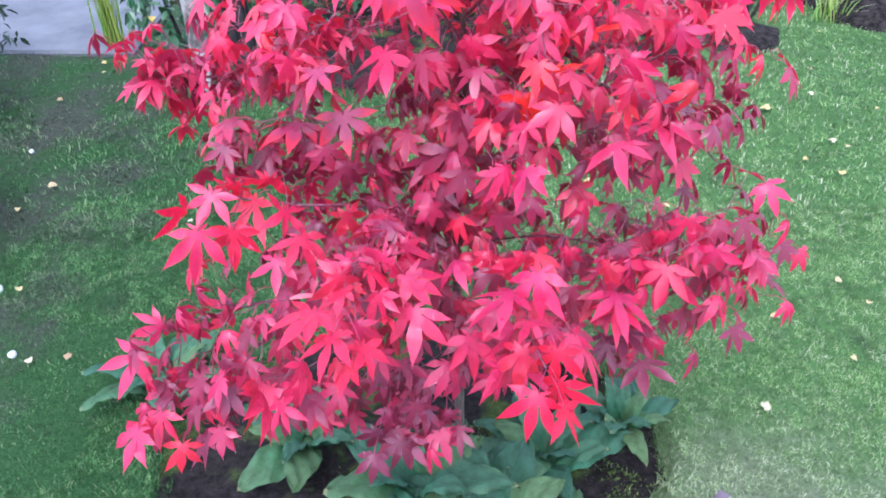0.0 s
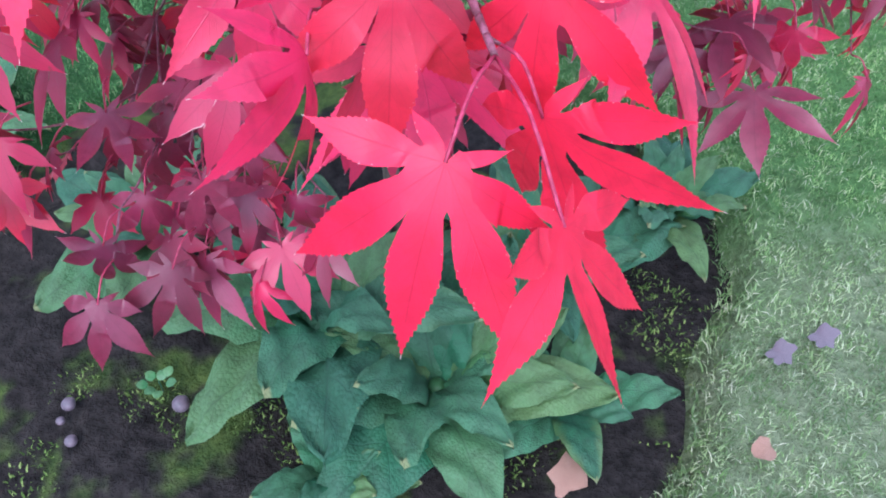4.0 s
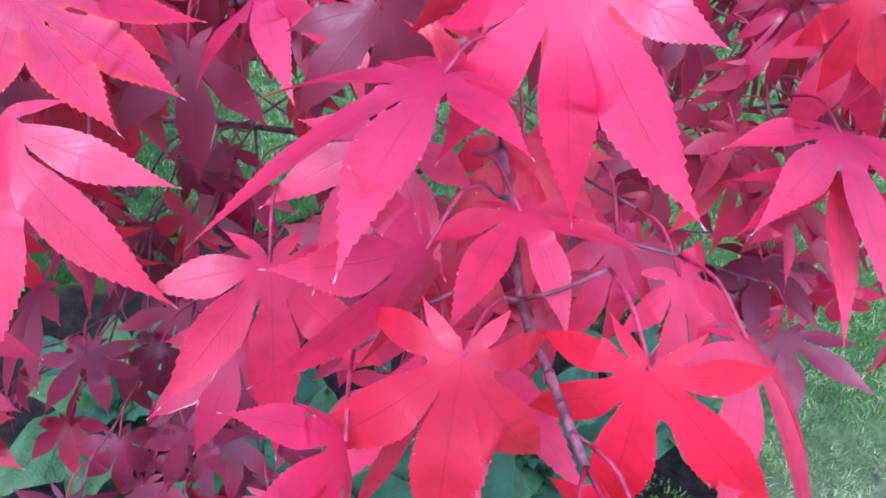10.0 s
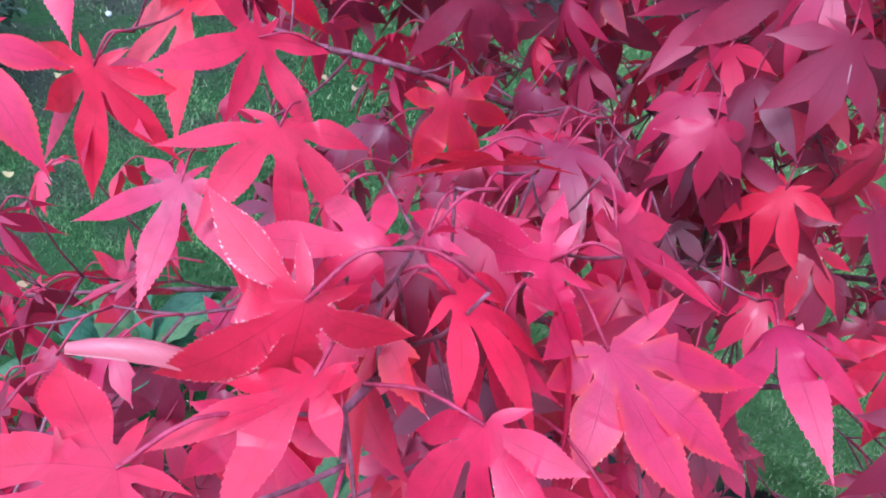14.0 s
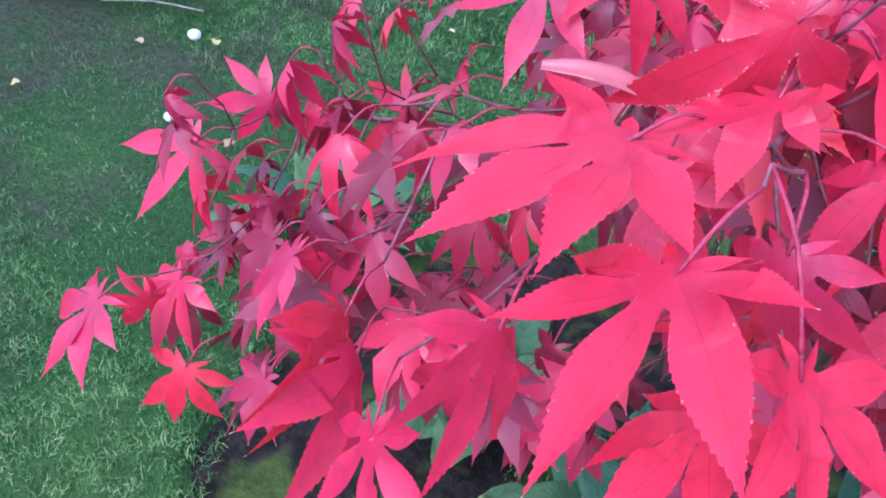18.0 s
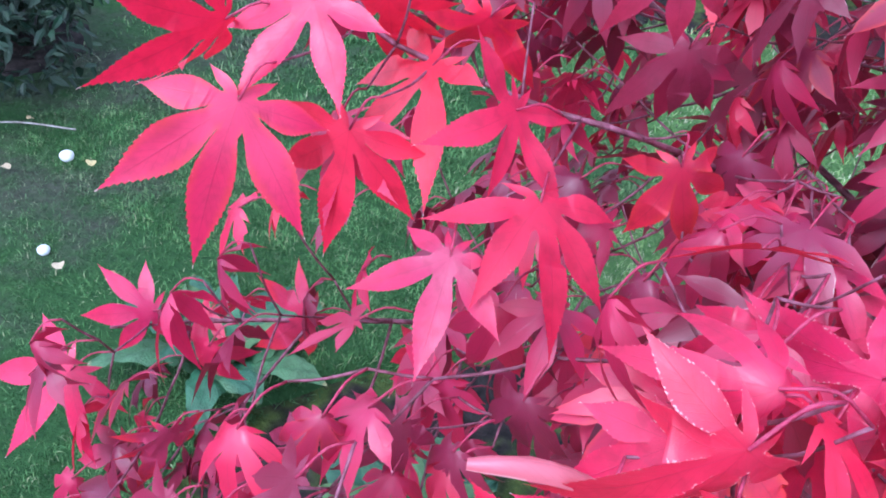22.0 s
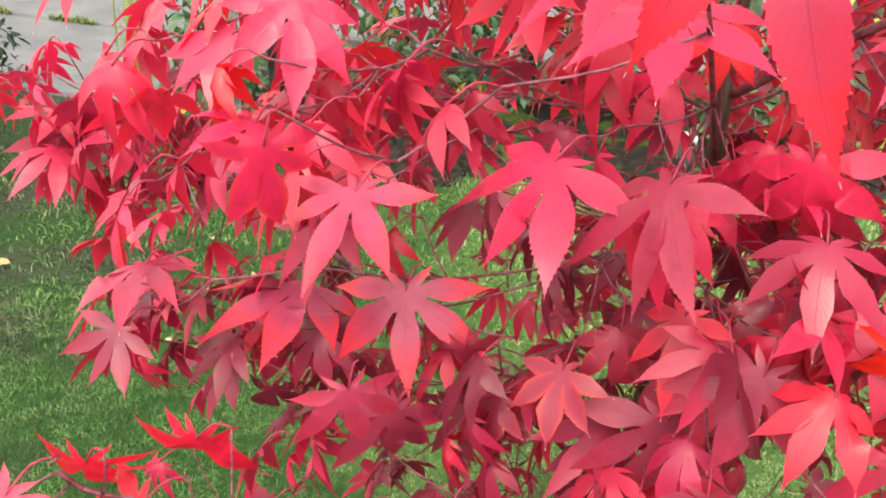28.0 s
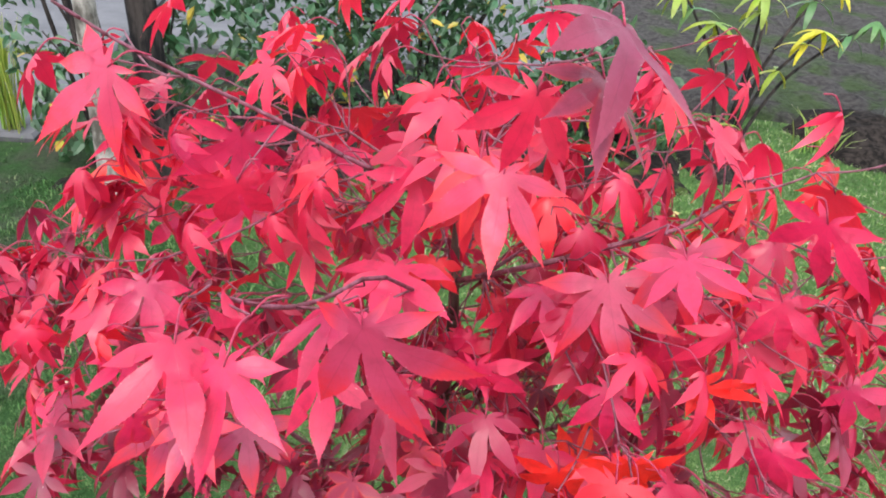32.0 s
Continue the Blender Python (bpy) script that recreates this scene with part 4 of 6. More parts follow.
leaf(-0.201, 1.007, 1.151, -57, -34, 137, 64, 17, tone="dusk", fan=1.05, droop=(0, 0, 3, -12, 4, 0, 0), reach=(100, 100, 107, 112, 98, 100, 100), swing=(0, 0, -2, -1, 2, 0, 0))
leaf(0.298, 1.096, 0.958, -46, -8, 170, 66, 20, tone="red", fan=1.02, droop=(0, 2, -2, -1, 0, 0, 0), reach=(100, 98, 103, 96, 122, 100, 100), swing=(0, 0, 0, -1, 1, 0, 0))
leaf(0.208, 0.927, 1.123, -89, -0, 133, 57, 21, tone="red", fan=1.03, droop=(0, 8, -11, 4, -2, 0, 0), reach=(100, 89, 108, 101, 102, 100, 100), swing=(0, -1, 2, -2, 2, 0, 0))
leaf(-0.017, 1.048, 1.078, -67, -9, -153, 64, 18, tone="red", fan=1.03, droop=(0, 0, 0, -3, 0, 0, 0), reach=(100, 100, 97, 107, 112, 100, 100), swing=(0, 0, -1, 1, 1, 0, 0))
leaf(0.164, 1.016, 0.972, -76, 21, 140, 55, 23, tone="red", fan=1.00, droop=(0, 0, 2, -3, 2, 0, 0), reach=(100, 100, 100, 100, 99, 100, 100), swing=(0, 0, 0, 1, 0, 0, 0))
leaf(0.060, 0.993, 0.877, -61, 16, 172, 51, 30, tone="red", fan=0.96, droop=(0, 0, 4, 2, -1, 0, 0), reach=(100, 100, 92, 100, 101, 100, 100), swing=(0, 0, 4, -5, 1, 0, 0))
leaf(0.036, 0.992, 0.955, -86, 19, 156, 58, 27, tone="red", fan=0.97, droop=(0, -2, -2, 6, 2, 0, 0), reach=(100, 116, 93, 94, 99, 100, 100), swing=(0, -1, 2, 2, -3, 0, 0))
leaf(0.185, 0.786, 0.922, 1, 20, 175, 60, 16, tone="red", fan=1.02, droop=(0, 0, -5, 10, -10, 0, 0), reach=(100, 100, 96, 109, 103, 100, 100), swing=(0, 0, 0, -2, 2, 0, 0))
leaf(0.096, 0.840, 0.859, -35, 26, 142, 55, 19, tone="red", fan=1.03, droop=(0, 0, 4, -9, 3, 0, 0), reach=(100, 100, 101, 103, 95, 100, 100), swing=(0, 0, -2, 2, 0, 0, 0))
leaf(0.072, 0.841, 0.862, -55, -13, -134, 55, 26, tone="red", fan=0.99, droop=(0, 0, 3, -2, 2, 0, 0), reach=(100, 100, 104, 76, 113, 100, 100), swing=(0, 0, 2, -2, 1, 0, 0))
leaf(0.216, 0.805, 0.701, -2, -12, -173, 68, 17, tone="red", fan=1.03, droop=(0, 0, -1, 0, -3, 0, 0), reach=(100, 100, 114, 111, 101, 100, 100), swing=(0, 0, 0, -2, 2, 0, 0))
leaf(0.280, 0.821, 0.720, -83, -4, 159, 66, 20, tone="red", fan=1.10, droop=(0, 10, -10, -11, 10, 0, 0), reach=(100, 97, 117, 108, 100, 100, 100), swing=(0, -2, -3, 3, 2, 0, 0))
leaf(0.225, 0.841, 0.726, -64, 25, -166, 59, 19, tone="red", fan=1.04, droop=(0, 0, 0, -2, -3, 2, 0), reach=(100, 100, 102, 102, 104, 98, 100), swing=(0, 0, -2, 1, 1, 0, 0))
leaf(0.431, 0.930, 0.675, -30, -46, -154, 60, -1, tone="red", fan=1.08, droop=(0, 0, -18, 12, 18, -30, 0), reach=(100, 100, 78, 94, 112, 116, 100), swing=(0, 0, -2, 1, -3, 4, 0))
leaf(0.244, 0.865, 0.909, 2, -8, -167, 64, 15, tone="red", fan=1.04, droop=(0, 0, -4, 9, -12, 0, 0), reach=(100, 100, 96, 119, 100, 100, 100), swing=(0, 0, 0, -3, 3, 0, 0))
leaf(-0.060, 0.925, 1.047, -10, 19, 146, 60, 23, tone="red", fan=1.00, droop=(0, 0, 0, 0, 0, 0, 0), reach=(100, 100, 100, 99, 111, 100, 100), swing=(0, 0, 0, 0, 0, 0, 0))
leaf(0.124, 0.987, 0.861, 18, -31, 13, 56, 23, tone="fire", fan=1.00, droop=(0, 0, 0, 1, -6, 5, 0), reach=(100, 100, 103, 98, 102, 99, 100), swing=(0, 0, -1, 4, -5, 2, 0))
leaf(-0.482, 1.284, 0.769, -20, -6, -153, 64, 21, tone="red", fan=1.01, droop=(0, 0, 1, -4, 1, 0, 0), reach=(100, 100, 113, 94, 108, 100, 100), swing=(0, 0, -1, 1, 0, 0, 0))
leaf(-0.417, 1.292, 0.789, -14, -40, -152, 58, 19, tone="red", fan=1.02, droop=(0, 0, 0, 0, -2, 0, 0), reach=(100, 100, 100, 103, 103, 100, 100), swing=(0, 0, 0, -1, 1, 0, 0))
leaf(-0.479, 1.285, 0.804, 10, -27, -163, 54, 22, tone="red", fan=1.00, droop=(0, 0, -1, 2, -1, 0, 0), reach=(100, 100, 99, 101, 98, 100, 100), swing=(0, 0, 0, 0, 0, 0, 0))
leaf(-0.155, 0.963, 0.819, -77, 10, -157, 55, 25, tone="ember_shaded", fan=0.98, droop=(0, 0, 3, 1, -1, 0, 0), reach=(100, 100, 100, 90, 107, 100, 100), swing=(0, 0, 3, -5, 2, 0, 0))
leaf(-0.139, 1.024, 0.755, -78, -2, -163, 59, 22, tone="ember_shaded", fan=0.98, droop=(0, -2, 6, 4, -12, 3, 0), reach=(100, 102, 101, 82, 111, 108, 100), swing=(0, 0, 6, -7, -3, 4, 0))
leaf(-0.073, 0.992, 0.707, -96, -3, 171, 56, 39, tone="ember_shaded", fan=1.02, droop=(0, 0, 16, -10, -7, 14, 0), reach=(100, 100, 101, 103, 107, 90, 100), swing=(0, 0, -1, -1, 2, 0, 0))
leaf(-0.102, 1.043, 0.795, -90, 14, -174, 57, 42, tone="ember_shaded", fan=0.97, droop=(0, 0, 7, -17, 25, 0, 0), reach=(100, 100, 95, 108, 99, 100, 100), swing=(0, 0, 4, -4, 1, 0, 0))
# further leaves of the same sprays, on shared blades; low and inner ones darkened for shade
leaf(-0.282, 0.898, 0.737, -37, 26, 168, 58, 20, 1.08)
leaf(-0.094, 0.884, 0.739, 28, 24, 164, 53, 0, 1.06)
leaf(-0.097, 0.661, 0.724, -29, 30, 138, 42, 5, 1.02, "scarlet")
leaf(-0.392, 0.730, 0.536, -37, 3, 146, 59, 15, 1.06)
leaf(-0.395, 0.767, 0.501, -72, -30, -164, 53, 29, 0.97)
leaf(-0.077, 1.072, 0.739, -76, 21, 178, 51, 17, 0.99, "ember_shaded")
leaf(-0.016, 1.006, 0.742, -52, 22, -153, 52, 28, 1.08, "ember_shaded")
leaf(-0.004, 0.969, 0.726, -80, 34, 139, 48, 14, 0.98, "ember_shaded")
leaf(-0.226, 1.069, 0.721, -84, 1, -172, 47, 41, 0.94, "plum_shaded")
leaf(-0.500, 1.309, 0.768, -66, -9, -110, 66, 19, 1.08, "ember_shaded")
leaf(-0.380, 1.327, 0.791, -79, -20, -148, 52, 17, 1.05, "ember_shaded")
leaf(0.045, 1.031, 0.930, 26, -10, -141, 53, 24, 0.99)
leaf(0.099, 0.951, 0.896, -82, 2, 168, 62, 32, 1.01, "fire")
leaf(-0.256, 1.136, 1.022, 16, 26, -172, 56, 27, 1.08, "fire")
leaf(-0.444, 1.329, 0.772, -62, -6, -169, 52, 14, 1.04, "ember_shaded")
leaf(-0.094, 0.832, 1.106, -78, -38, 177, 46, 61, 0.87)
leaf(0.145, 0.948, 1.081, -13, 12, 172, 50, 6, 1.01)
leaf(0.390, 1.397, 0.934, 10, -13, 136, 56, 3, 1.14)
leaf(-0.175, 1.603, 0.982, -27, -4, -163, 59, 8, 1.19)
leaf(0.225, 0.970, 1.040, -72, 14, 165, 49, 22, 0.98)
leaf(0.462, 1.336, 0.906, -43, 41, 170, 69, 11, 1.02)
leaf(0.272, 0.880, 0.875, -84, 22, 177, 50, 25, 1.00)
leaf(0.267, 0.789, 0.755, -52, 2, 151, 54, 11, 1.06)
leaf(0.498, 1.075, 0.561, -32, -4, -166, 55, 13, 0.99)
leaf(-0.085, 0.820, 0.543, -70, 0, -156, 48, 24, 0.95, "plum_shaded")
leaf(-0.074, 0.804, 0.495, -51, -12, -154, 47, 37, 0.93, "plum_shaded")
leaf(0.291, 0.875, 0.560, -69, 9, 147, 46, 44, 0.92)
leaf(-0.092, 0.773, 0.487, -67, -17, -170, 49, 25, 0.97, "plum_shaded")
leaf(-0.057, 0.770, 0.470, -44, -25, -177, 50, 17, 0.95, "plum_shaded")
leaf(-0.093, 0.745, 0.470, -40, -7, -178, 48, 23, 0.92, "plum_shaded")
leaf(-0.038, 0.803, 0.508, -68, 16, -152, 51, 23, 0.94, "plum_shaded")
leaf(0.197, 0.787, 0.759, -68, -5, 150, 46, 37, 0.81)
leaf(0.032, 0.976, 0.693, -77, 19, 144, 48, 12, 0.96, "ember_shaded")
leaf(-0.065, 0.733, 0.727, 57, 0, 174, 36, 43, 0.85)
leaf(-0.215, 0.823, 0.642, -64, -39, -169, 51, 21, 0.95, "plum_shaded")
leaf(-0.288, 0.800, 0.567, -66, -10, -137, 49, 25, 0.92)
leaf(-0.283, 0.871, 0.541, -30, -20, 145, 46, 32, 0.90, "plum_shaded")
leaf(-0.083, 1.181, 1.025, -32, 15, 161, 58, 3, 1.11)
leaf(-0.117, 0.944, 1.115, -95, -8, -161, 53, 26, 1.02)
leaf(0.178, 0.946, 0.983, 26, 14, -136, 44, 5, 0.96, "fire")
leaf(0.277, 0.946, 0.990, -71, 49, 177, 47, 21, 0.95)
leaf(0.217, 0.908, 0.968, -75, 30, 154, 47, 26, 0.93)
leaf(0.128, 0.901, 0.957, -89, 14, 178, 56, 23, 1.13, "fire")
leaf(0.117, 0.943, 0.982, -65, 5, 165, 48, 24, 0.94)
leaf(0.164, 0.987, 0.992, -69, 12, 162, 48, 26, 0.94)
leaf(-0.197, 1.020, 0.990, -51, -5, -164, 54, 15, 1.04)
leaf(-0.141, 1.073, 1.024, -9, 9, 178, 54, 5, 1.08)
leaf(-0.026, 1.043, 1.002, -20, 3, 170, 60, 4, 1.21)
leaf(0.251, 1.012, 0.998, -26, -1, -156, 60, 18, 1.03)
leaf(0.357, 1.014, 1.000, -80, 8, 130, 50, 24, 1.01)
leaf(0.237, 0.946, 0.937, -58, -3, 169, 51, 13, 1.03)
leaf(0.135, 0.928, 0.928, -27, 25, 149, 56, 6, 1.08)
leaf(-0.210, 0.997, 0.938, -7, -20, -162, 50, 11, 1.00)
leaf(-0.298, 1.053, 0.815, -1, 9, -175, 52, 12, 1.04, "ember_shaded")
leaf(0.159, 1.016, 1.020, -9, 8, 165, 56, 10, 1.13)
leaf(0.080, 1.020, 1.005, -22, 5, -176, 52, 15, 1.05)
leaf(0.306, 1.095, 1.031, -8, 7, 170, 51, 12, 1.02)
leaf(0.385, 1.012, 0.882, -85, 12, 165, 47, 39, 0.94, "ember_shaded")
leaf(0.330, 1.031, 0.881, -78, 20, -177, 48, 28, 0.95, "ember_shaded")
leaf(0.337, 0.831, 0.751, -79, 18, 163, 49, 23, 0.97)
leaf(0.305, 0.860, 0.775, -79, 14, 176, 50, 21, 1.00)
leaf(0.299, 0.914, 0.481, -30, 11, 176, 59, 6, 1.17, "plum_shaded")
leaf(0.269, 0.918, 0.535, -16, 18, 160, 54, 9, 1.07, "plum_shaded")


# more leaves of the same sprays, further in: (height, depth, sprays along x)
FILL = random.Random(5)
# spaces between the boughs: (west, east, near, far, low, high)
GAPS = ((-0.30, -0.12, 0.86, 0.98, 0.69, 0.80), (-0.29, -0.10, 0.93, 1.05, 0.76, 0.88), (0.08, 0.26, 0.93, 1.10, 0.65, 0.75), (0.15, 0.29, 1.10, 1.30, 0.59, 0.69), (0.18, 0.36, 1.30, 1.60, 0.48, 0.63), (-0.64, -0.44, 0.78, 0.94, 0.44, 0.60), (-0.52, -0.36, 0.68, 0.82, 0.54, 0.69))
LOWER, UPPER = ([], [], []), ([], [], [])


def in_gap(p):
    return any(w < p.x < e and n < p.y < f and lo < p.z < hi for w, e, n, f, lo, hi in GAPS)


def join_leaf(b, m):
    verts, faces, uv = LOOSE[b]
    # by height: upper leaves get the lit colours, the rest the shaded ones
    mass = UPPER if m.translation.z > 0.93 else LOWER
    at = len(mass[0])
    mass[0].extend(m @ v for v in verts)
    mass[1].extend(tuple(i + at for i in f) for f in faces)
    mass[2].extend(uv)


def outward(x, y, rng, sag=(20, 65)):
    """The turn of a leaf that hangs away from the trunk."""
    a = math.degrees(math.atan2(y - 1.12, x - 0.03)) + rng.uniform(-45, 45)
    return Matrix.Rotation(radians(a - 90), 4, "Z") @ Matrix.Rotation(radians(-rng.uniform(*sag)), 4, "X") @ Matrix.Rotation(radians(rng.uniform(-25, 25)), 4, "Y")


def spray(x, y, z, count=3, spread=0.035, as_parts=False):
    for _ in range(count):
        p = Vector((x + FILL.gauss(0, spread), y + FILL.gauss(0, spread * 0.7), z + FILL.gauss(0, spread * 0.8)))
        turn = outward(p.x, p.y, FILL)
        s = FILL.uniform(0.040, 0.054)
        m = Matrix.Translation(p) @ turn @ Matrix.Scale(s, 4)
        b = FILL.randrange(len(BLADES))
        if in_gap(p):
            continue
        if as_parts:
            part("leaf", BLADE_MESH["red"][b], maple, "", m)
        else:
            join_leaf(b, m)
        BASES.append((p, (turn.to_3x3() @ Vector((0, -1, 0.2)))))


# each of these has a companion just below it on the same twig, many have a second
OWN = list(BASES)
for again in (0, 1):
    for n, (p, way) in enumerate(OWN):
        if p.y < 0.665 or p.z > 0.9 and p.y < 0.95 or again and (n % 5 == 0 or p.y < 0.75):
            continue
        back = Vector((0.03 - p.x, 1.12 - p.y, 0)).normalized()
        q = p + back * FILL.uniform(0.025, 0.06) + Vector((FILL.gauss(0, 0.02), FILL.gauss(0, 0.012), -FILL.uniform(0.012, 0.045)))
        m = Matrix.Translation(q) @ outward(q.x, q.y, FILL, (25, 70)) @ Matrix.Scale(FILL.uniform(0.04, 0.054), 4)
        b = FILL.randrange(len(BLADES))
        luck = 0.0 if again else FILL.random()
        if in_gap(q):
            continue
        if again:
            join_leaf(b, m)
        else:
            # tone by place: low and inner companions mostly take the colours darkened for shade
            LEAF_OBS.append(part("leaf", BLADE_MESH["red" if luck > (0.8 if q.z < 0.62 and q.x > -0.19 else 0.15 if q.z < 0.62 else 0.45 if q.z < 0.85 else 0.12) or q.y < 0.84 and q.z > 0.62 else "plum_shaded" if q.z < 0.62 else "ember_shaded" if q.z < 0.9 else "dusk"][b], maple, "", m))
        BASES.append((q, m.to_3x3().normalized() @ Vector((0, -1, 0.2))))
    if not again:
        PARTS = len(BASES)
ROWS_OF_SPRAYS = (
    (1.11, 1.16, (-0.2, -0.1, 0.0, 0.1, 0.2)),
    (1.08, 1.08, (-0.27, -0.18, -0.09, 0.0, 0.09, 0.18, 0.27, 0.35)),
    (1.00, 1.10, (-0.26, -0.17, -0.08, 0.01, 0.1, 0.19, 0.28, 0.36)),
    (0.92, 1.08, (-0.27, -0.18, -0.09, 0.0, 0.09, 0.18, 0.27, 0.34)),
    (0.94, 0.88, (0.13, 0.2, 0.27)),
    (0.86, 0.92, (0.12, 0.19, 0.26, 0.32)),
    (0.84, 1.12, (-0.32, -0.24, -0.15, -0.06, 0.03, 0.12, 0.21, 0.3)),
    (0.77, 1.32, (-0.48, -0.43, -0.38, -0.32, -0.26)),
    (0.74, 0.90, (0.15, 0.21, 0.27, 0.34)),
    (0.76, 1.06, (-0.3, -0.2, -0.1, 0.0, 0.1, 0.2, 0.3)),
    (0.68, 1.00, (-0.16, -0.08, 0.0, 0.08, 0.16, 0.24, 0.32, 0.40)),
    (0.62, 0.94, (0.18, 0.26, 0.34, 0.42)),
    (0.62, 0.92, (-0.34, -0.26, -0.18, -0.1)),
    (0.66, 0.80, (-0.24, -0.18, -0.12)),
    (0.56, 0.80, (-0.4, -0.33, -0.26, -0.2)),
    (0.48, 0.84, (-0.42, -0.34, -0.26)),
    (0.52, 0.96, (0.2, 0.27, 0.34)),
    (0.58, 1.05, (0.36, 0.44, 0.5)),
    (0.47, 0.85, (-0.15, -0.09, -0.03)),
    (0.62, 0.80, (0.05, 0.11, 0.17)),
    (1.00, 0.98, (0.14, 0.22, 0.3)),
    (0.88, 1.00, (0.06, 0.14, 0.22, 0.3, 0.38)),
    (0.82, 1.02, (-0.26, -0.18, -0.1, -0.02)),
    (0.94, 1.02, (-0.22, -0.15)),
    (0.70, 0.88, (-0.16, -0.1, -0.04)),
    (0.70, 1.15, (-0.35, -0.2, -0.05, 0.1, 0.25, 0.38)),
    (0.58, 1.10, (-0.3, -0.18, -0.06, 0.06, 0.18, 0.3)),
    (1.00, 1.08, (0.36, 0.42)),
    (0.90, 1.05, (0.36, 0.42)),
    (0.66, 1.0, (0.40, 0.46)),
    (0.56, 0.98, (0.40, 0.46)),
    (0.84, 1.28, (-0.44, -0.36)),
    (0.66, 0.98, (-0.03, 0.02)),
    (0.72, 0.99, (-0.05, 0.0, 0.05)),
    (0.55, 0.96, (-0.12, -0.08, -0.03, 0.02)),
    (0.49, 0.97, (-0.14, -0.08, 0.02)),
    (0.40, 0.97, (-0.06, 0.0, 0.06)),
    (0.45, 1.0, (0.04, 0.1)),
)
for z, y, xs in ROWS_OF_SPRAYS:
    for x in xs:
        spray(x, y + FILL.uniform(-0.03, 0.03), z, 6)
# the low bough that reaches out over the lawn on the western side, and sprays at the crown's rim
for z, y, xs in ((0.79, 1.34, (-0.55, -0.50, -0.45, -0.40, -0.35, -0.3, -0.25)), (0.73, 1.33, (-0.52, -0.46, -0.40, -0.33)), (1.02, 1.12, (-0.22, -0.18)), (0.88, 1.14, (-0.27, -0.22)), (0.62, 0.95, (0.46, 0.41))):
    for x in xs:
        spray(x, y, z, 3, 0.022, True)
# the far side of the crown
for _ in range(130):
    a, r, z = FILL.uniform(0.1, 3.04), FILL.uniform(0.1, 0.42), FILL.uniform(0.45, 1.06)
    spray(0.03 + r * math.cos(a), 1.14 + r * 0.8 * math.sin(a), z, 4, 0.04)


# one lobe has dried, rolled up and turned pale
wv, wf, wu = [], [], []
for j in range(9):
    u = j / 8
    half = 0.0048 * math.sin(math.pi * min(1, 0.12 + 0.86 * u)) ** 0.7
    mid = Vector((-0.172, 0.7225, 0.760)).lerp(Vector((-0.132, 0.734, 0.752)), u) + Vector((0, 0, 0.003 * math.sin(3.1 * u)))
    for i in range(9):
        a = radians(-75 + 19 * i)
        wv.append(mid + Vector((0.15 * math.sin(a), -0.7 * math.sin(a), math.cos(a))) * half * (1 + 0.15 * noise.noise(Vector((u * 9, i * 1.3, 2)))))
for j in range(8):
    for i in range(8):
        wf.append((j * 9 + i, j * 9 + i + 1, (j + 1) * 9 + i + 1, (j + 1) * 9 + i))
        wu += [(j / 8, abs(i - 4) / 4), (j / 8, abs(i - 3) / 4), ((j + 1) / 8, abs(i - 3) / 4), ((j + 1) / 8, abs(i - 4) / 4)]
part("dry_leaf", mesh_of("dry_leaf", wv, wf, MAT["withered"], wu), maple, "pale dried lobe rolled up along its edge")

# branches: every stalk runs to a joint, joints hang together towards the trunk
def joint_of(p, way):
    return p + way.normalized() * 0.024 + Vector((0.03 - p.x, 1.12 - p.y, 0)).normalized() * 0.010 - Vector((0, 0, 0.010))


TIERS = (0.42, 0.52, 0.62, 0.72, 0.82, 0.92, 1.02, 1.12, 1.24, 1.38)
joints = []
stalk_v, stalk_f = [], []
for n, (p, way) in enumerate(BASES):
    j = STALKS[n] if n in STALKS else joint_of(p, way)
    mid = (p + j) / 2 + Vector((0, 0, 0.006 if n not in STALKS else 0.14 * (p - j).length))
    joints.append(j)
    line = glide([p, mid, j], 3)
    v, f = tube(line, [0.00058] * len(line), 5)
    if n < PARTS:
        stalk = part("petiole", mesh_of("petiole", v, f, MAT["petiole"]), LEAF_OBS[n])
        stalk.matrix_parent_inverse = LEAF_OBS[n].matrix_basis.inverted()
    else:
        at = len(stalk_v)
        stalk_v += v
        stalk_f += [tuple(i + at for i in q) for q in f]
tagged(part("stalk_mass", mesh_of("stalk_mass", stalk_v, stalk_f, MAT["petiole"]), maple), "thin crimson leaf stalks deep in the crown", kind="stuff")


def heart(z):
    return min(TRUNK, key=lambda q: abs(q.z - z))


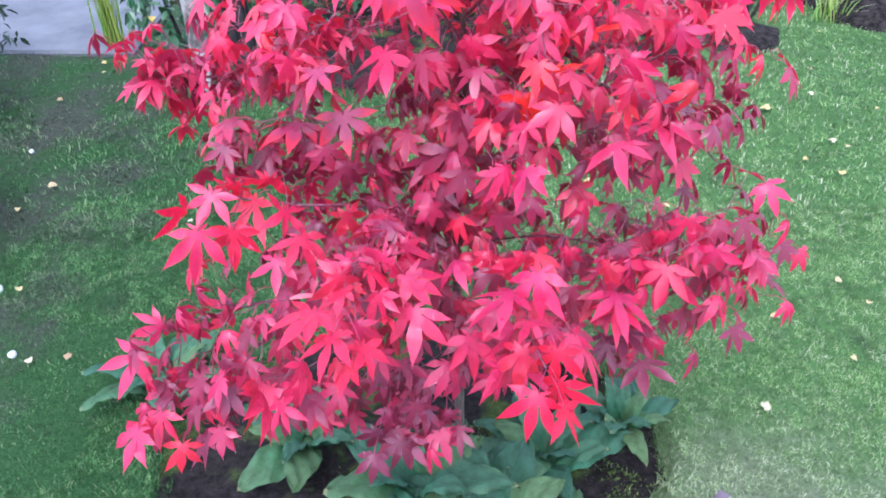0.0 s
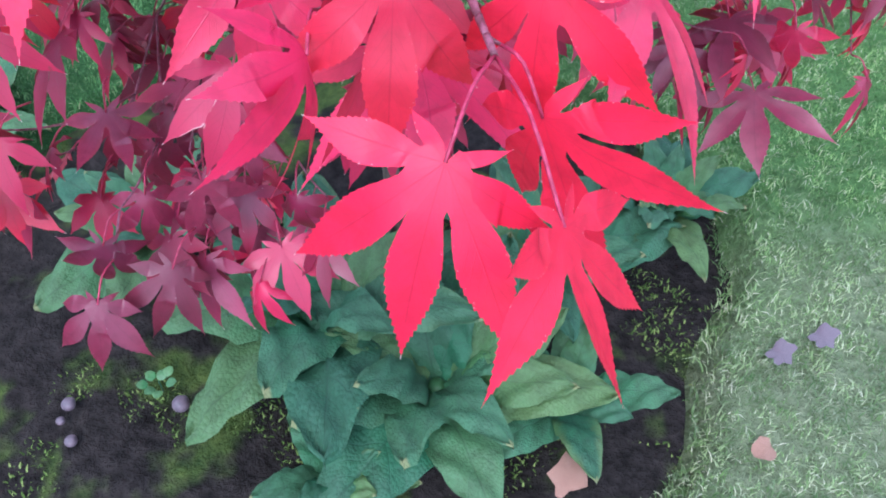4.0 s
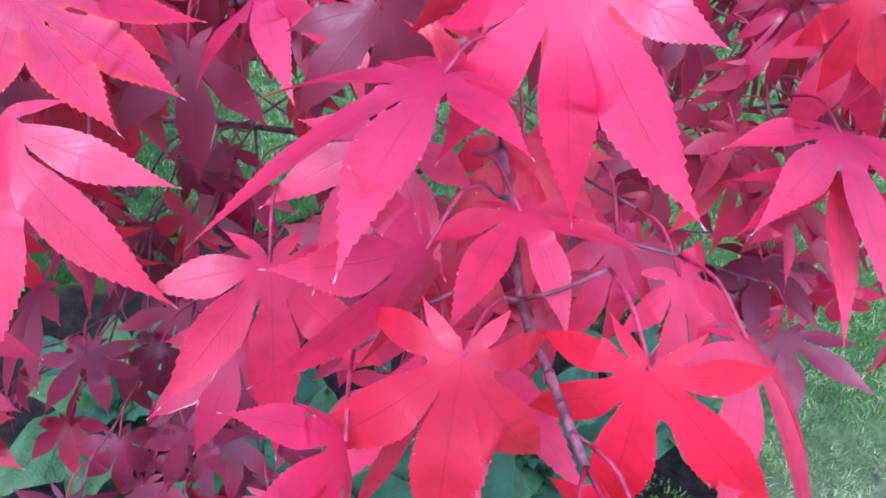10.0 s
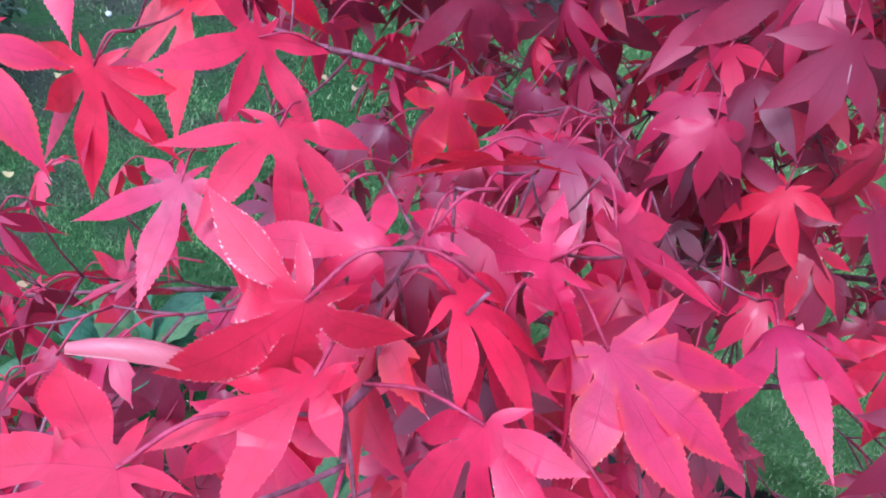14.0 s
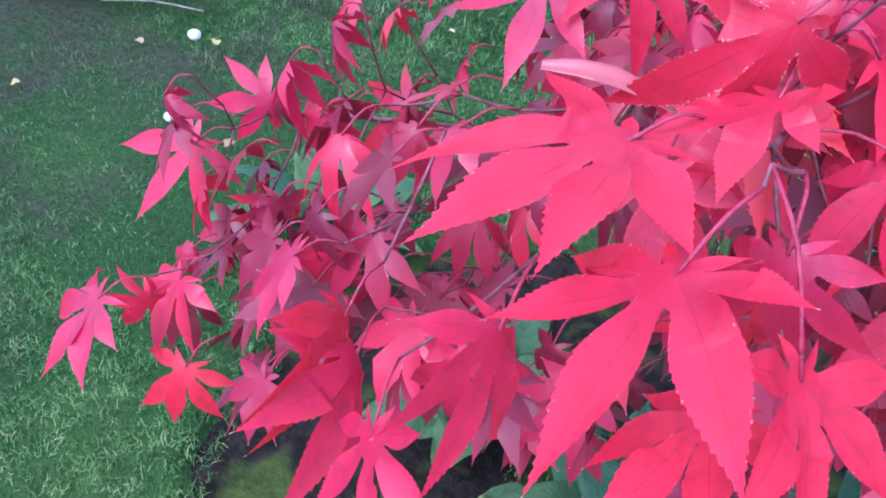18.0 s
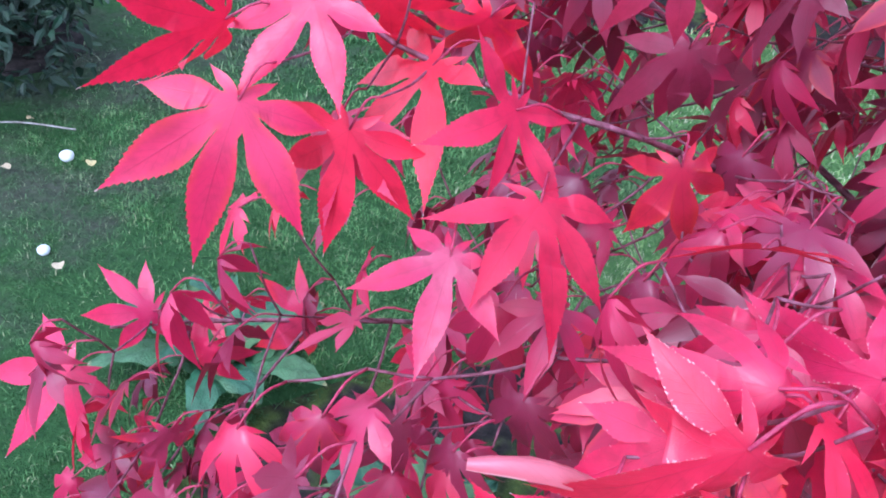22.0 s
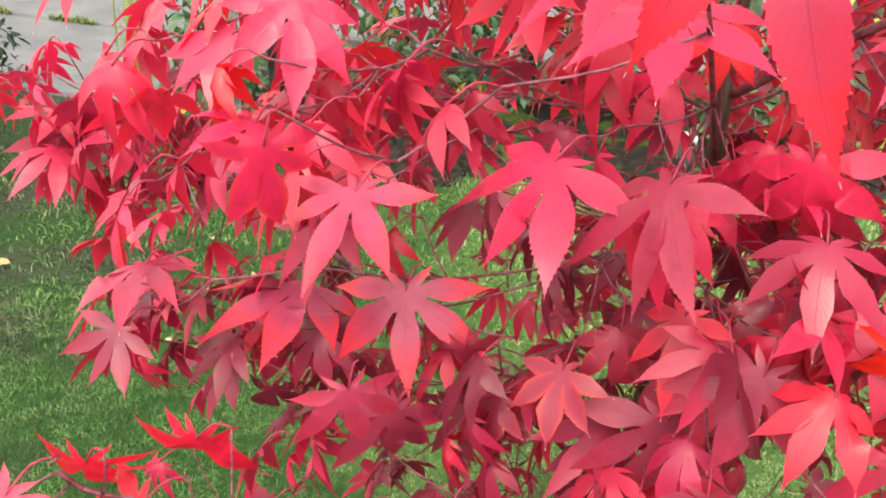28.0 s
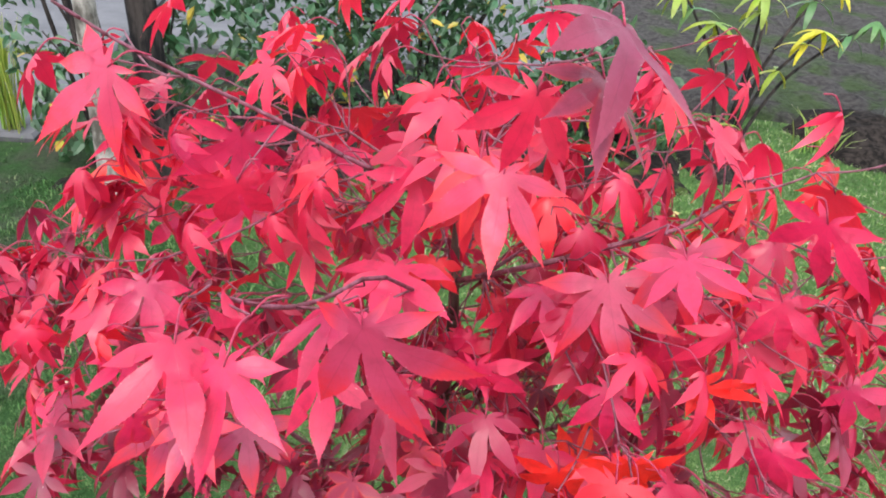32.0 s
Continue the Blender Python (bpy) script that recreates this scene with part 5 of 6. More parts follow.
nodes = []
BOUGHS = (
    ((0.03, 1.12, 0.60), (-0.08, 1.025, 0.685), (-0.150, 0.955, 0.735), (-0.190, 0.940, 0.745), (-0.208, 0.939, 0.748), (-0.265, 0.921, 0.768), (-0.279, 0.915, 0.783), (-0.283, 0.912, 0.793)),
    ((0.03, 1.12, 0.55), (-0.005, 0.958, 0.661), (-0.052, 0.895, 0.678), (-0.087, 0.843, 0.703), (-0.098, 0.79, 0.734), (-0.106, 0.734, 0.752)),
    ((0.03, 1.12, 0.46), (-0.1, 1.05, 0.52), (-0.225, 1.0, 0.541), (-0.358, 0.936, 0.548), (-0.435, 0.906, 0.537)),
    ((0.03, 1.12, 0.90), (-0.032, 0.98, 1.034), (-0.067, 0.916, 1.06), (-0.085, 0.881, 1.079), (-0.106, 0.855, 1.102), (-0.113, 0.852, 1.111)),
    ((0.03, 1.12, 0.94), (0.078, 1.037, 1.015), (0.13, 1.049, 1.027), (0.174, 1.045, 1.047), (0.214, 1.044, 1.081)),
    ((0.03, 1.12, 1.02), (-0.046, 1.054, 1.073), (-0.105, 1.035, 1.112), (-0.183, 1.014, 1.158), (-0.224, 0.999, 1.19)),
    ((0.03, 1.12, 0.50), (0.09, 0.9, 0.66), (0.098, 0.768, 0.713), (0.102, 0.71, 0.709), (0.107, 0.685, 0.712), (0.113, 0.661, 0.712)),
    ((0.03, 1.12, 0.55), (0.15, 0.99, 0.66), (0.25, 0.86, 0.72), (0.28, 0.80, 0.74)),
    ((0.03, 1.12, 0.42), (0.2, 1.1, 0.5), (0.38, 1.08, 0.55), (0.5, 1.08, 0.56)),
    ((0.03, 1.12, 0.62), (-0.15, 1.2, 0.70), (-0.32, 1.28, 0.76), (-0.48, 1.32, 0.77)),
    ((0.03, 1.12, 0.72), (0.18, 1.1, 0.82), (0.3, 1.08, 0.90), (0.4, 1.09, 0.97)),
)
for bough in BOUGHS:
    line = glide(bough, 3)
    for n in range(1, len(line)):
        parent = line[0] if n == 1 else nodes[-1][0]
        if n > 1:
            nodes[-1][3].append(len(nodes))
        nodes.append((line[n], parent, 0.02 + 0.5 * (line[n] - line[0]).length, []))
SEEDED = len(nodes)
for j in sorted(joints, key=lambda q: (q - heart(q.z - 0.12)).length):
    root = heart(min(TIERS, key=lambda z: abs(z - (j.z - 0.22 * (j - heart(j.z)).length - 0.05))))
    best, cost = None, (j - root).length * 1.15
    for n, (q, parent, reach, _) in enumerate(nodes):
        if q.z < j.z + 0.06:
            d = (j - q).length
            if d + reach * 0.72 < cost and d < 0.22:
                best, cost = n, d + reach * 0.72
    if best is None:
        nodes.append((j, root, (j - root).length, []))
    else:
        q, _, reach, kids = nodes[best]
        kids.append(len(nodes))
        nodes.append((j, q, reach + (j - q).length, []))
load = [1] * len(nodes)
for n in reversed(range(len(nodes))):
    load[n] += sum(load[c] for c in nodes[n][3])
twig_v, twig_f = [], []
heavy = set(sorted(range(len(nodes)), key=lambda n: -load[n])[:260])
for n, (j, q, reach, kids) in enumerate(nodes):
    r0 = min(0.0034, (0.0009 if n < SEEDED else 0.0005) + 0.00013 * math.sqrt(load[n]))
    d = (j - q).length
    if d < 0.004 or (n >= SEEDED and load[n] < 3 and d > 0.07):
        continue
    bow = 0.0 if n < SEEDED else 1.0
    mid = (j + q) / 2 + Vector((0, 0, -0.05 * d * bow)) + Vector((noise.noise(j * 40), noise.noise(j * 40 + Vector((7, 0, 0))), 0)) * d * 0.08 * bow
    line = glide([q, mid, j], 3)
    v, f = tube(line, [r0 * (1.15 - 0.3 * i / len(line)) for i in range(len(line))], 6, 0.05, n)
    if n in heavy:
        part("twig", mesh_of("twig", v, f, MAT["twig"]), maple)
    else:
        at = len(twig_v)
        twig_v += v
        twig_f += [tuple(i + at for i in c) for c in f]
tagged(part("twig_mass", mesh_of("twig_mass", twig_v, twig_f, MAT["twig"]), maple), "fine mauve-brown twig ends", kind="stuff")

for (v, f, u), key, label in ((LOWER, "mass", "crimson leaves deep in the crown, many darkened in colour for shade"), (UPPER, "crown", "red leaves of the upper crown, brightened in colour for daylight")):
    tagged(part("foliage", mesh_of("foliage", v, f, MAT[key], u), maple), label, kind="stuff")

# ---- plants in the bed ----
def ovate(length, width, arch, wave, seed, rows=16, cols=5, tip=1.5):
    """A broad quilted leaf along +y from its stalk at the origin: verts, faces, vein coordinates."""
    rng = random.Random(seed)
    verts, faces, uv, at = [], [], [], []
    for j in range(rows + 1):
        u = j / rows
        half = width / 2 * (math.sin(math.pi * min(1, u * 0.93 + 0.07) ** (1 / tip)) ** 0.62 if u < 1 else 0) + 0.004 * (1 - u)
        for i in range(-cols, cols + 1):
            c = i / cols
            edge = 1 + (0.03 * rng.uniform(-1, 1) if abs(i) == cols else 0)
            x, y = half * c * edge, length * u
            z = arch * length * math.sin(u * 2.2) * 0.5 - arch * length * u * u * 0.4 + width * (0.10 * abs(c) - 0.12 * abs(c) ** 3) * (1 - 0.4 * u) + width * 0.03 * abs(c) * math.cos(u * 34 - abs(c) * 3)
            z += wave * width * (0.06 * math.sin(u * 17 + c * 5) + 0.05 * noise.noise(Vector((x * 60, y * 60, seed))))
            verts.append(Vector((x, y, z)))
            at.append((u, abs(c)))
    w = 2 * cols + 1
    for j in range(rows):
        for i in range(w - 1):
            f = (j * w + i, j * w + i + 1, (j + 1) * w + i + 1, (j + 1) * w + i)
            faces.append(f)
            uv += [at[v] for v in f]
    return verts, faces, uv


FOX = [mesh_of("foxglove_leaf", *(lambda q: (q[0], q[1], MAT["green"], q[2]))(ovate(1.0, w, a, 1.0, s))) for s, (w, a) in enumerate(((0.44, 0.45), (0.50, 0.32), (0.40, 0.55), (0.54, 0.4)))]


def rosette(x, y, z, count, size, seed, label, lift=(15, 60)):
    rng = random.Random(seed)
    ob = tagged(new("foxglove_plant"), label, "plant", "low plants in the bed")
    ob.location = (x, y, z)
    for n in range(count):
        u = n / count
        a = n * 137.5 + rng.uniform(-14, 14)
        up = lift[0] + (lift[1] - lift[0]) * u + rng.uniform(-8, 8)
        s = size * (1.1 - 0.55 * u) * rng.uniform(0.85, 1.15)
        m = Matrix.Rotation(radians(a), 4, "Z") @ Matrix.Translation((0, 0.012, 0.01 + 0.02 * u)) @ Matrix.Rotation(radians(up), 4, "X") @ Matrix.Rotation(radians(rng.uniform(-18, 18)), 4, "Y") @ Matrix.Scale(s, 4)
        part("leaf", FOX[rng.randrange(4)], ob, "", m)
    part("crown", mesh_of("crown", *tube([(0, 0, -0.02), (0, 0, 0.01), (0, 0, 0.025)], [0.018, 0.016, 0.008], 8), MAT["green"]), ob)
    return ob


rosette(0.085, 0.945, 0.0, 16, 0.19, 1, "foxglove rosette with broad quilted green leaves", (2, 45))
rosette(-0.04, 1.03, 0.01, 15, 0.21, 2, "large foxglove rosette under the maple", (4, 45))
rosette(0.37, 1.21, 0.0, 15, 0.12, 3, "small grey-green foxglove rosette at the bed's edge", (5, 50))
rosette(-0.62, 1.32, 0.0, 13, 0.17, 4, "dark green foxglove rosette beside the lawn", (8, 45))
rosette(-0.02, 0.84, -0.01, 11, 0.09, 5, "young foxglove seedling in mossy soil", (5, 45))
rosette(0.2, 1.12, 0.0, 13, 0.17, 6, "foxglove rosette in the maple's shade", (5, 40))
rosette(-0.28, 1.16, 0.0, 12, 0.15, 7, "foxglove rosette in the maple's shade", (5, 40))
rosette(0.23, 0.93, -0.01, 8, 0.12, 8, "yellowing foxglove rosette near the bed's edge", (2, 30))


# ---- small things on the ground ----
def scrap(seed, lobed):
    """A curled fallen leaf about 1 long."""
    rng = random.Random(seed)
    verts, uv = [Vector((0, 0, 0.05))], []
    n = 18
    for s in range(n):
        a = 2 * math.pi * s / n
        r = 0.5 * (1 + (0.2 * math.cos(5 * a + 0.4 * math.sin(a)) if lobed else 0.12 * math.cos(2 * a)) + rng.uniform(-0.06, 0.06))
        verts.append(Vector((r * math.cos(a) * 0.75, r * math.sin(a), 0.13 * math.sin(2 * a + seed) + 0.1 * rng.random())))
    return verts, [(0, 1 + s, 1 + (s + 1) % n) for s in range(n)]


SCRAPS = {key: [mesh_of("fallen_leaf", *scrap(s, s % 2 or key == "mauve"), MAT[key]) for s in range(5)] for key in ("dead", "mauve", "brown")}
SCRAP_RNG = random.Random(11)


def fallen(x, y, size, key="dead", label="pale yellow fallen leaf on the grass"):
    ob = tagged(new("fallen_leaf", SCRAPS[key][SCRAP_RNG.randrange(5)]), label, "leaf", "fallen leaves on the lawn")
    ob.matrix_basis = pose(x, y, lie(x, y) + 0.017, SCRAP_RNG.uniform(-14, 14), SCRAP_RNG.uniform(-14, 14), SCRAP_RNG.uniform(0, 360)) @ Matrix.Scale(size, 4)


for x, y, size in ((1.147, 2.694, 0.035), (1.296, 2.464, 0.03), (1.253, 2.264, 0.032), (1.705, 2.935, 0.035), (1.347, 2.81, 0.028), (0.945, 2.692, 0.025), (0.949, 2.973, 0.03),
                   (0.817, 1.561, 0.026), (0.697, 1.259, 0.026), (-0.955, 1.403, 0.022), (-1.19, 2.17, 0.03), (0.44, 2.2, 0.03), (0.3, 1.75, 0.03), (0.28, 2.45, 0.028)):
    fallen(x, y, size)
for n in range(34):
    fallen(SCRAP_RNG.uniform(0.5, 2.3), SCRAP_RNG.uniform(1.3, 3.6), SCRAP_RNG.uniform(0.014, 0.026), label="small yellowed leaf scattered on the grass")
for n in range(16):
    fallen(SCRAP_RNG.uniform(-2.0, -0.6), SCRAP_RNG.uniform(1.3, 3.1), SCRAP_RNG.uniform(0.014, 0.024), label="small yellowed leaf scattered on the grass")
for x, y in ((0.481, 0.995), (0.536, 1.018), (0.62, 0.9)):
    fallen(x, y, 0.036, "mauve", "mauve-grey withered fallen leaf on the grass")
fallen(0.438, 0.878, 0.032, "brown", "curled salmon-brown fallen leaf")
fallen(0.225, 0.845, 0.05, "brown", "large brown dead leaf on the bed's soil")


def pebble(x, y, r, label, key="stone"):
    bm = bmesh.new()
    bmesh.ops.create_icosphere(bm, subdivisions=3, radius=r)
    for v in bm.verts:
        v.co *= 1 + 0.12 * noise.noise(v.co * (1.2 / r))
        v.co.z *= 0.85
    me = bpy.data.meshes.new("pebble")
    bm.to_mesh(me)
    bm.free()
    me.polygons.foreach_set("use_smooth", [True] * len(me.polygons))
    me.materials.append(MAT[key])
    ob = tagged(new("pebble", me), label, "stone")
    ob.location = (x, y, (lie(x, y) if not in_bed(x, y) else -0.02) + r * 0.75)


pebble(-1.15, 1.68, 0.013, "small round white pebble lying on the lawn")
pebble(-1.35, 2.40, 0.008, "small white pebble lying on the lawn")
pebble(-1.01, 1.435, 0.010, "small pale pebble lying on the lawn")
for x, y, r in ((-0.209, 0.934, 0.010), (-0.323, 0.887, 0.007), (-0.339, 0.932, 0.008), (-0.343, 0.912, 0.005)):
    pebble(x, y, r, "small mauve-grey pebble in mossy soil", "mauve")
# a seedling with a few round pale leaves
seedling = tagged(new("seedling"), "tiny weed seedling with round pale green leaves", "plant")
seedling.location = (-0.236, 0.954, -0.015)
ROUND = mesh_of("round_leaf", *(lambda q: (q[0], q[1], MAT["soft_green_leaf"], q[2]))(ovate(1.0, 0.95, 0.3, 0.3, 91, 7, 3, 1.1)))
part("stem", mesh_of("stem", *tube([(0, 0, -0.005), (0.001, 0, 0.008), (0, 0.001, 0.016)], [0.0012, 0.001, 0.0008], 6), MAT["green"]), seedling)
for n in range(7):
    part("round_leaf", ROUND, seedling, "", Matrix.Translation((0, 0, 0.010 + 0.001 * n)) @ Matrix.Rotation(radians(n * 137.5), 4, "Z") @ Matrix.Translation((0, 0.006 + 0.001 * n, 0)) @ Matrix.Rotation(radians(15), 4, "X") @ Matrix.Scale(0.013, 4))
twig_line = glide([(-1.37, 1.665, 0.02), (-1.28, 1.715, 0.024), (-1.18, 1.75, 0.018)], 4)
tagged(new("stick", mesh_of("stick", *tube(twig_line, [0.0018] * len(twig_line), 6, 0.15, 3), MAT["dry_stick"])), "thin bleached stick lying on the lawn", "stick")


# ---- border behind: trunks, shrubs ----
def cloud(count, centre, radii, size, seed, shell=0.35, long=1.0, fall=0.4):
    """Many small folded leaves spread through an uneven round volume: verts, faces, vein coordinates."""
    rng = random.Random(seed)
    verts, faces, uv = [], [], []
    while len(faces) < count * 9:
        d = Vector((rng.gauss(0, 1), rng.gauss(0, 1), rng.gauss(0, 1))).normalized()
        r = rng.uniform(shell, 1) ** 0.6 * (1 + 0.35 * noise.noise(d * 2.3 + Vector((seed, 0, 0))))
        p = Vector(centre) + Vector((d.x * radii[0], d.y * radii[1], d.z * radii[2])) * r
        if p.z < 0.01 or noise.noise(p * 7 + Vector((0, seed, 0))) < -0.22:
            continue
        turn = Euler((rng.uniform(-1.2, 0.6) - fall, rng.uniform(-0.8, 0.8), rng.uniform(0, 6.3))).to_matrix()
        s = size * rng.uniform(0.6, 1.25)
        at = len(verts)
        shape = ((0, 0, 0), (0.28, 0.35, 0.05), (0, 0.4, -0.04), (-0.28, 0.35, 0.05), (0.2, 0.75, 0.0), (0, 0.8, -0.06), (-0.2, 0.75, 0.0), (0, 1.1, -0.14))
        marks = ((0, 0), (0.3, 1), (0.3, 0), (0.3, 1), (0.7, 1), (0.7, 0), (0.7, 1), (1, 0))
        verts += [p + turn @ Vector((x * s / long ** 0.5, y * s * long ** 0.5, z * s)) for x, y, z in shape]
        for f in ((0, 1, 2), (0, 2, 3), (1, 4, 5, 2), (2, 5, 6, 3), (4, 7, 5), (5, 7, 6)):
            faces.append(tuple(i + at for i in f))
            uv += [marks[i] for i in f]
    return verts, faces, uv


def bush(name, label, x, y, stems, clouds, key, stem_key="dark_bark"):
    """A shrub: stems from its base and clouds of leaves; clouds: (count, x, y, z, rx, ry, rz, size, long)."""
    ob = tagged(new(name), label, "shrub")
    ob.location = (x, y, 0)
    for n, (tx, ty, tz, r) in enumerate(stems):
        rng = random.Random(n * 7 + int(x * 100))
        base = Vector((tx * 0.15, ty * 0.15, -0.03))
        line = glide([base, Vector((tx * 0.45 + rng.uniform(-0.03, 0.03), ty * 0.5, tz * 0.5)), Vector((tx, ty, tz))], 5)
        part("stem", mesh_of("stem", *tube(line, [r * (1 - 0.6 * i / len(line)) for i in range(len(line))], 6, 0.1, n), MAT[stem_key]), ob)
    for n, (count, cx, cy, cz, rx, ry, rz, size, long) in enumerate(clouds):
        v, f, u = cloud(count, (cx, cy, cz), (rx, ry, rz), size, n + int(abs(x) * 50), long=long)
        tagged(part("leaves", mesh_of("leaves", v, f, MAT[key], u, False), ob), kind="stuff")
    return ob


def pole_tree(label, x, y, tx, ty, h, r, key, seed):
    ob = tagged(new("sapling"), label, "tree")
    line = glide([(x, y, -0.05), (x + tx * 0.4, y + ty * 0.4, h * 0.35), (x + tx * 0.7, y + ty, h * 0.7), (x + tx, y + ty, h)], 7)
    part("trunk", mesh_of("trunk", *tube(line, [r * (1.1 - 0.35 * i / len(line)) for i in range(len(line))], 12, 0.05, seed), MAT[key]), ob)
    rng = random.Random(seed)
    for n in range(3):
        p = line[int(len(line) * (0.6 + 0.12 * n))]
        a = rng.uniform(0, 6.3)
        twig = glide([p, p + Vector((math.cos(a) * 0.12, math.sin(a) * 0.12, 0.12)), p + Vector((math.cos(a) * 0.3, math.sin(a) * 0.3, 0.35))], 4)
        part("branch", mesh_of("branch", *tube(twig, [r * 0.3 * (1 - 0.7 * i / len(twig)) for i in range(len(twig))], 6, 0.1, n), MAT[key]), ob)
    return ob


pole_tree("slim pale-barked birch trunk in the border", -0.85, 2.76, -0.02, 0.0, 2.0, 0.029, "pale_bark", 1)
pole_tree("dark rough-barked trunk beside the birch", -0.74, 2.98, -0.12, 0.05, 2.0, 0.045, "dark_bark", 2)
pole_tree("thin dark leaning stem in the border", -0.92, 3.05, -0.30, 0.1, 1.7, 0.013, "dark_bark", 3)
pole_tree("thin dark leaning stem in the border", -1.02, 3.2, -0.30, 0.05, 1.2, 0.007, "dark_bark", 4)
pole_tree("grey-green young tree trunk in a dark soil ring", 2.15, 3.86, 0.05, 0.05, 2.0, 0.045, "grey_bark", 5)
bush("ivy_plant", "dark green ivy climbing round the trunks", -0.85, 3.1, ((-0.1, 0, 0.5, 0.006), (0.15, 0, 0.6, 0.006), (-0.35, 0.1, 0.7, 0.007), (-0.25, -0.05, 0.45, 0.005)),
     ((200, -0.15, 0.0, 0.22, 0.22, 0.16, 0.24, 0.05, 1.0), (260, 0.22, 0.05, 0.3, 0.2, 0.16, 0.35, 0.05, 1.0), (160, 0.1, 0.1, 0.75, 0.2, 0.12, 0.25, 0.045, 1.0), (70, -0.36, 0.05, 0.45, 0.06, 0.06, 0.35, 0.045, 1.0)), "shrub")
bush("shrub", "dense small-leaved green shrub with a few yellow leaves", 0.1, 3.66, ((-0.55, 0, 0.8, 0.012), (-0.4, 0, 0.6, 0.012), (-0.15, 0.1, 0.95, 0.012), (0.15, 0, 0.85, 0.012), (0.4, 0.1, 0.8, 0.012), (0.0, -0.2, 0.5, 0.01), (0.55, -0.05, 0.55, 0.01)),
     ((750, -0.45, 0, 0.36, 0.36, 0.26, 0.38, 0.046, 1.0), (1000, -0.1, 0.0, 0.45, 0.4, 0.3, 0.48, 0.046, 1.0), (900, 0.3, 0.0, 0.42, 0.38, 0.28, 0.45, 0.046, 1.0), (420, 0.68, -0.08, 0.22, 0.26, 0.22, 0.24, 0.05, 1.0), (260, 0.1, 0.1, 0.95, 0.55, 0.2, 0.2, 0.045, 1.0)), "shrub")
bush("bramble", "low tangle of dark bramble leaves along the border's edge", 0.82, 3.42, ((0.12, 0, 0.2, 0.005), (-0.12, 0.05, 0.24, 0.005), (0.02, -0.08, 0.14, 0.005)), ((150, 0.0, 0, 0.12, 0.24, 0.14, 0.14, 0.055, 1.1),), "shrub")
bush("dark_shrub", "low dark evergreen shrub at the lawn's edge", -1.8, 2.5, ((0.1, 0, 0.3, 0.01), (-0.1, 0, 0.35, 0.01)), ((600, 0.0, 0.1, 0.2, 0.27, 0.28, 0.28, 0.035, 1.4), (420, -0.1, 0.55, 0.18, 0.25, 0.22, 0.24, 0.035, 1.4)), "evergreen")
bush("dark_shrub", "low dark evergreen shrub in bare soil at the lawn's edge", -1.54, 1.86, ((0.06, 0, 0.2, 0.008), (-0.08, 0.05, 0.24, 0.008)), ((1500, 0.0, 0.0, 0.15, 0.28, 0.27, 0.22, 0.03, 1.4), (900, -0.2, 0.2, 0.18, 0.22, 0.22, 0.24, 0.03, 1.4)), "evergreen")
bush("dark_shrub", "low dark shrub beyond the young tree", 2.5, 3.62, ((0.1, 0, 0.2, 0.008), (-0.1, 0, 0.22, 0.008)), ((420, 0.0, 0, 0.1, 0.4, 0.2, 0.14, 0.04, 1.2),), "evergreen")

YELLOWS = [mesh_of("long_leaf", *(lambda q: (q[0], q[1], MAT[key], q[2]))(ovate(1.0, 0.22, 0.35, 0.6, 70 + s, 8, 2, 1.4))) for s, key in enumerate(("lime_leaf", "yellow_leaf", "soft_green_leaf"))]
ash = tagged(new("yellow_shrub"), "upright shrub with long drooping yellow and green autumn leaves", "shrub")
ash.location = (1.32, 3.62, 0)
ASH = random.Random(77)
# each stem: where it ends, then the whorls of leaves along its upper half with their colour
for tx, ty, tz, kinds in ((-0.16, 0.0, 0.72, (0, 0)), (-0.02, -0.04, 0.92, (0, 0, 2)), (0.24, -0.04, 0.74, (1, 1, 0)), (0.46, 0.0, 0.80, (2, 2)), (0.1, 0.12, 0.98, (2, 0)), (-0.06, -0.06, 0.16, (0, 1)), (0.3, 0.1, 0.95, (1, 2)), (-0.3, 0.05, 0.86, (0, 2))):
    tz *= 0.68
    line = glide([(0.1 * tx, 0.1 * ty, -0.03), (0.35 * tx + ASH.uniform(-0.02, 0.02), 0.4 * ty, 0.5 * tz), (0.75 * tx, ty, 0.85 * tz), (tx, ty, tz)], 5)
    part("stem", mesh_of("stem", *tube(line, [0.011 * min(1, tz + 0.3) * (1 - 0.7 * i / len(line)) for i in range(len(line))], 6, 0.1, int(tz * 100)), MAT["dark_bark"]), ash)
    for n, kind in enumerate(kinds):
        p = line[-1 - 4 * n]
        for i in range(7 if n == 0 else 4):
            a, down = i * 137.5 + ASH.uniform(-20, 20), ASH.uniform(15, 65)
            m = Matrix.Translation(p) @ Matrix.Rotation(radians(a), 4, "Z") @ Matrix.Rotation(radians(-down), 4, "X") @ Matrix.Scale(ASH.uniform(0.09, 0.145), 4)
            part("long_leaf", YELLOWS[kind], ash, "", m)


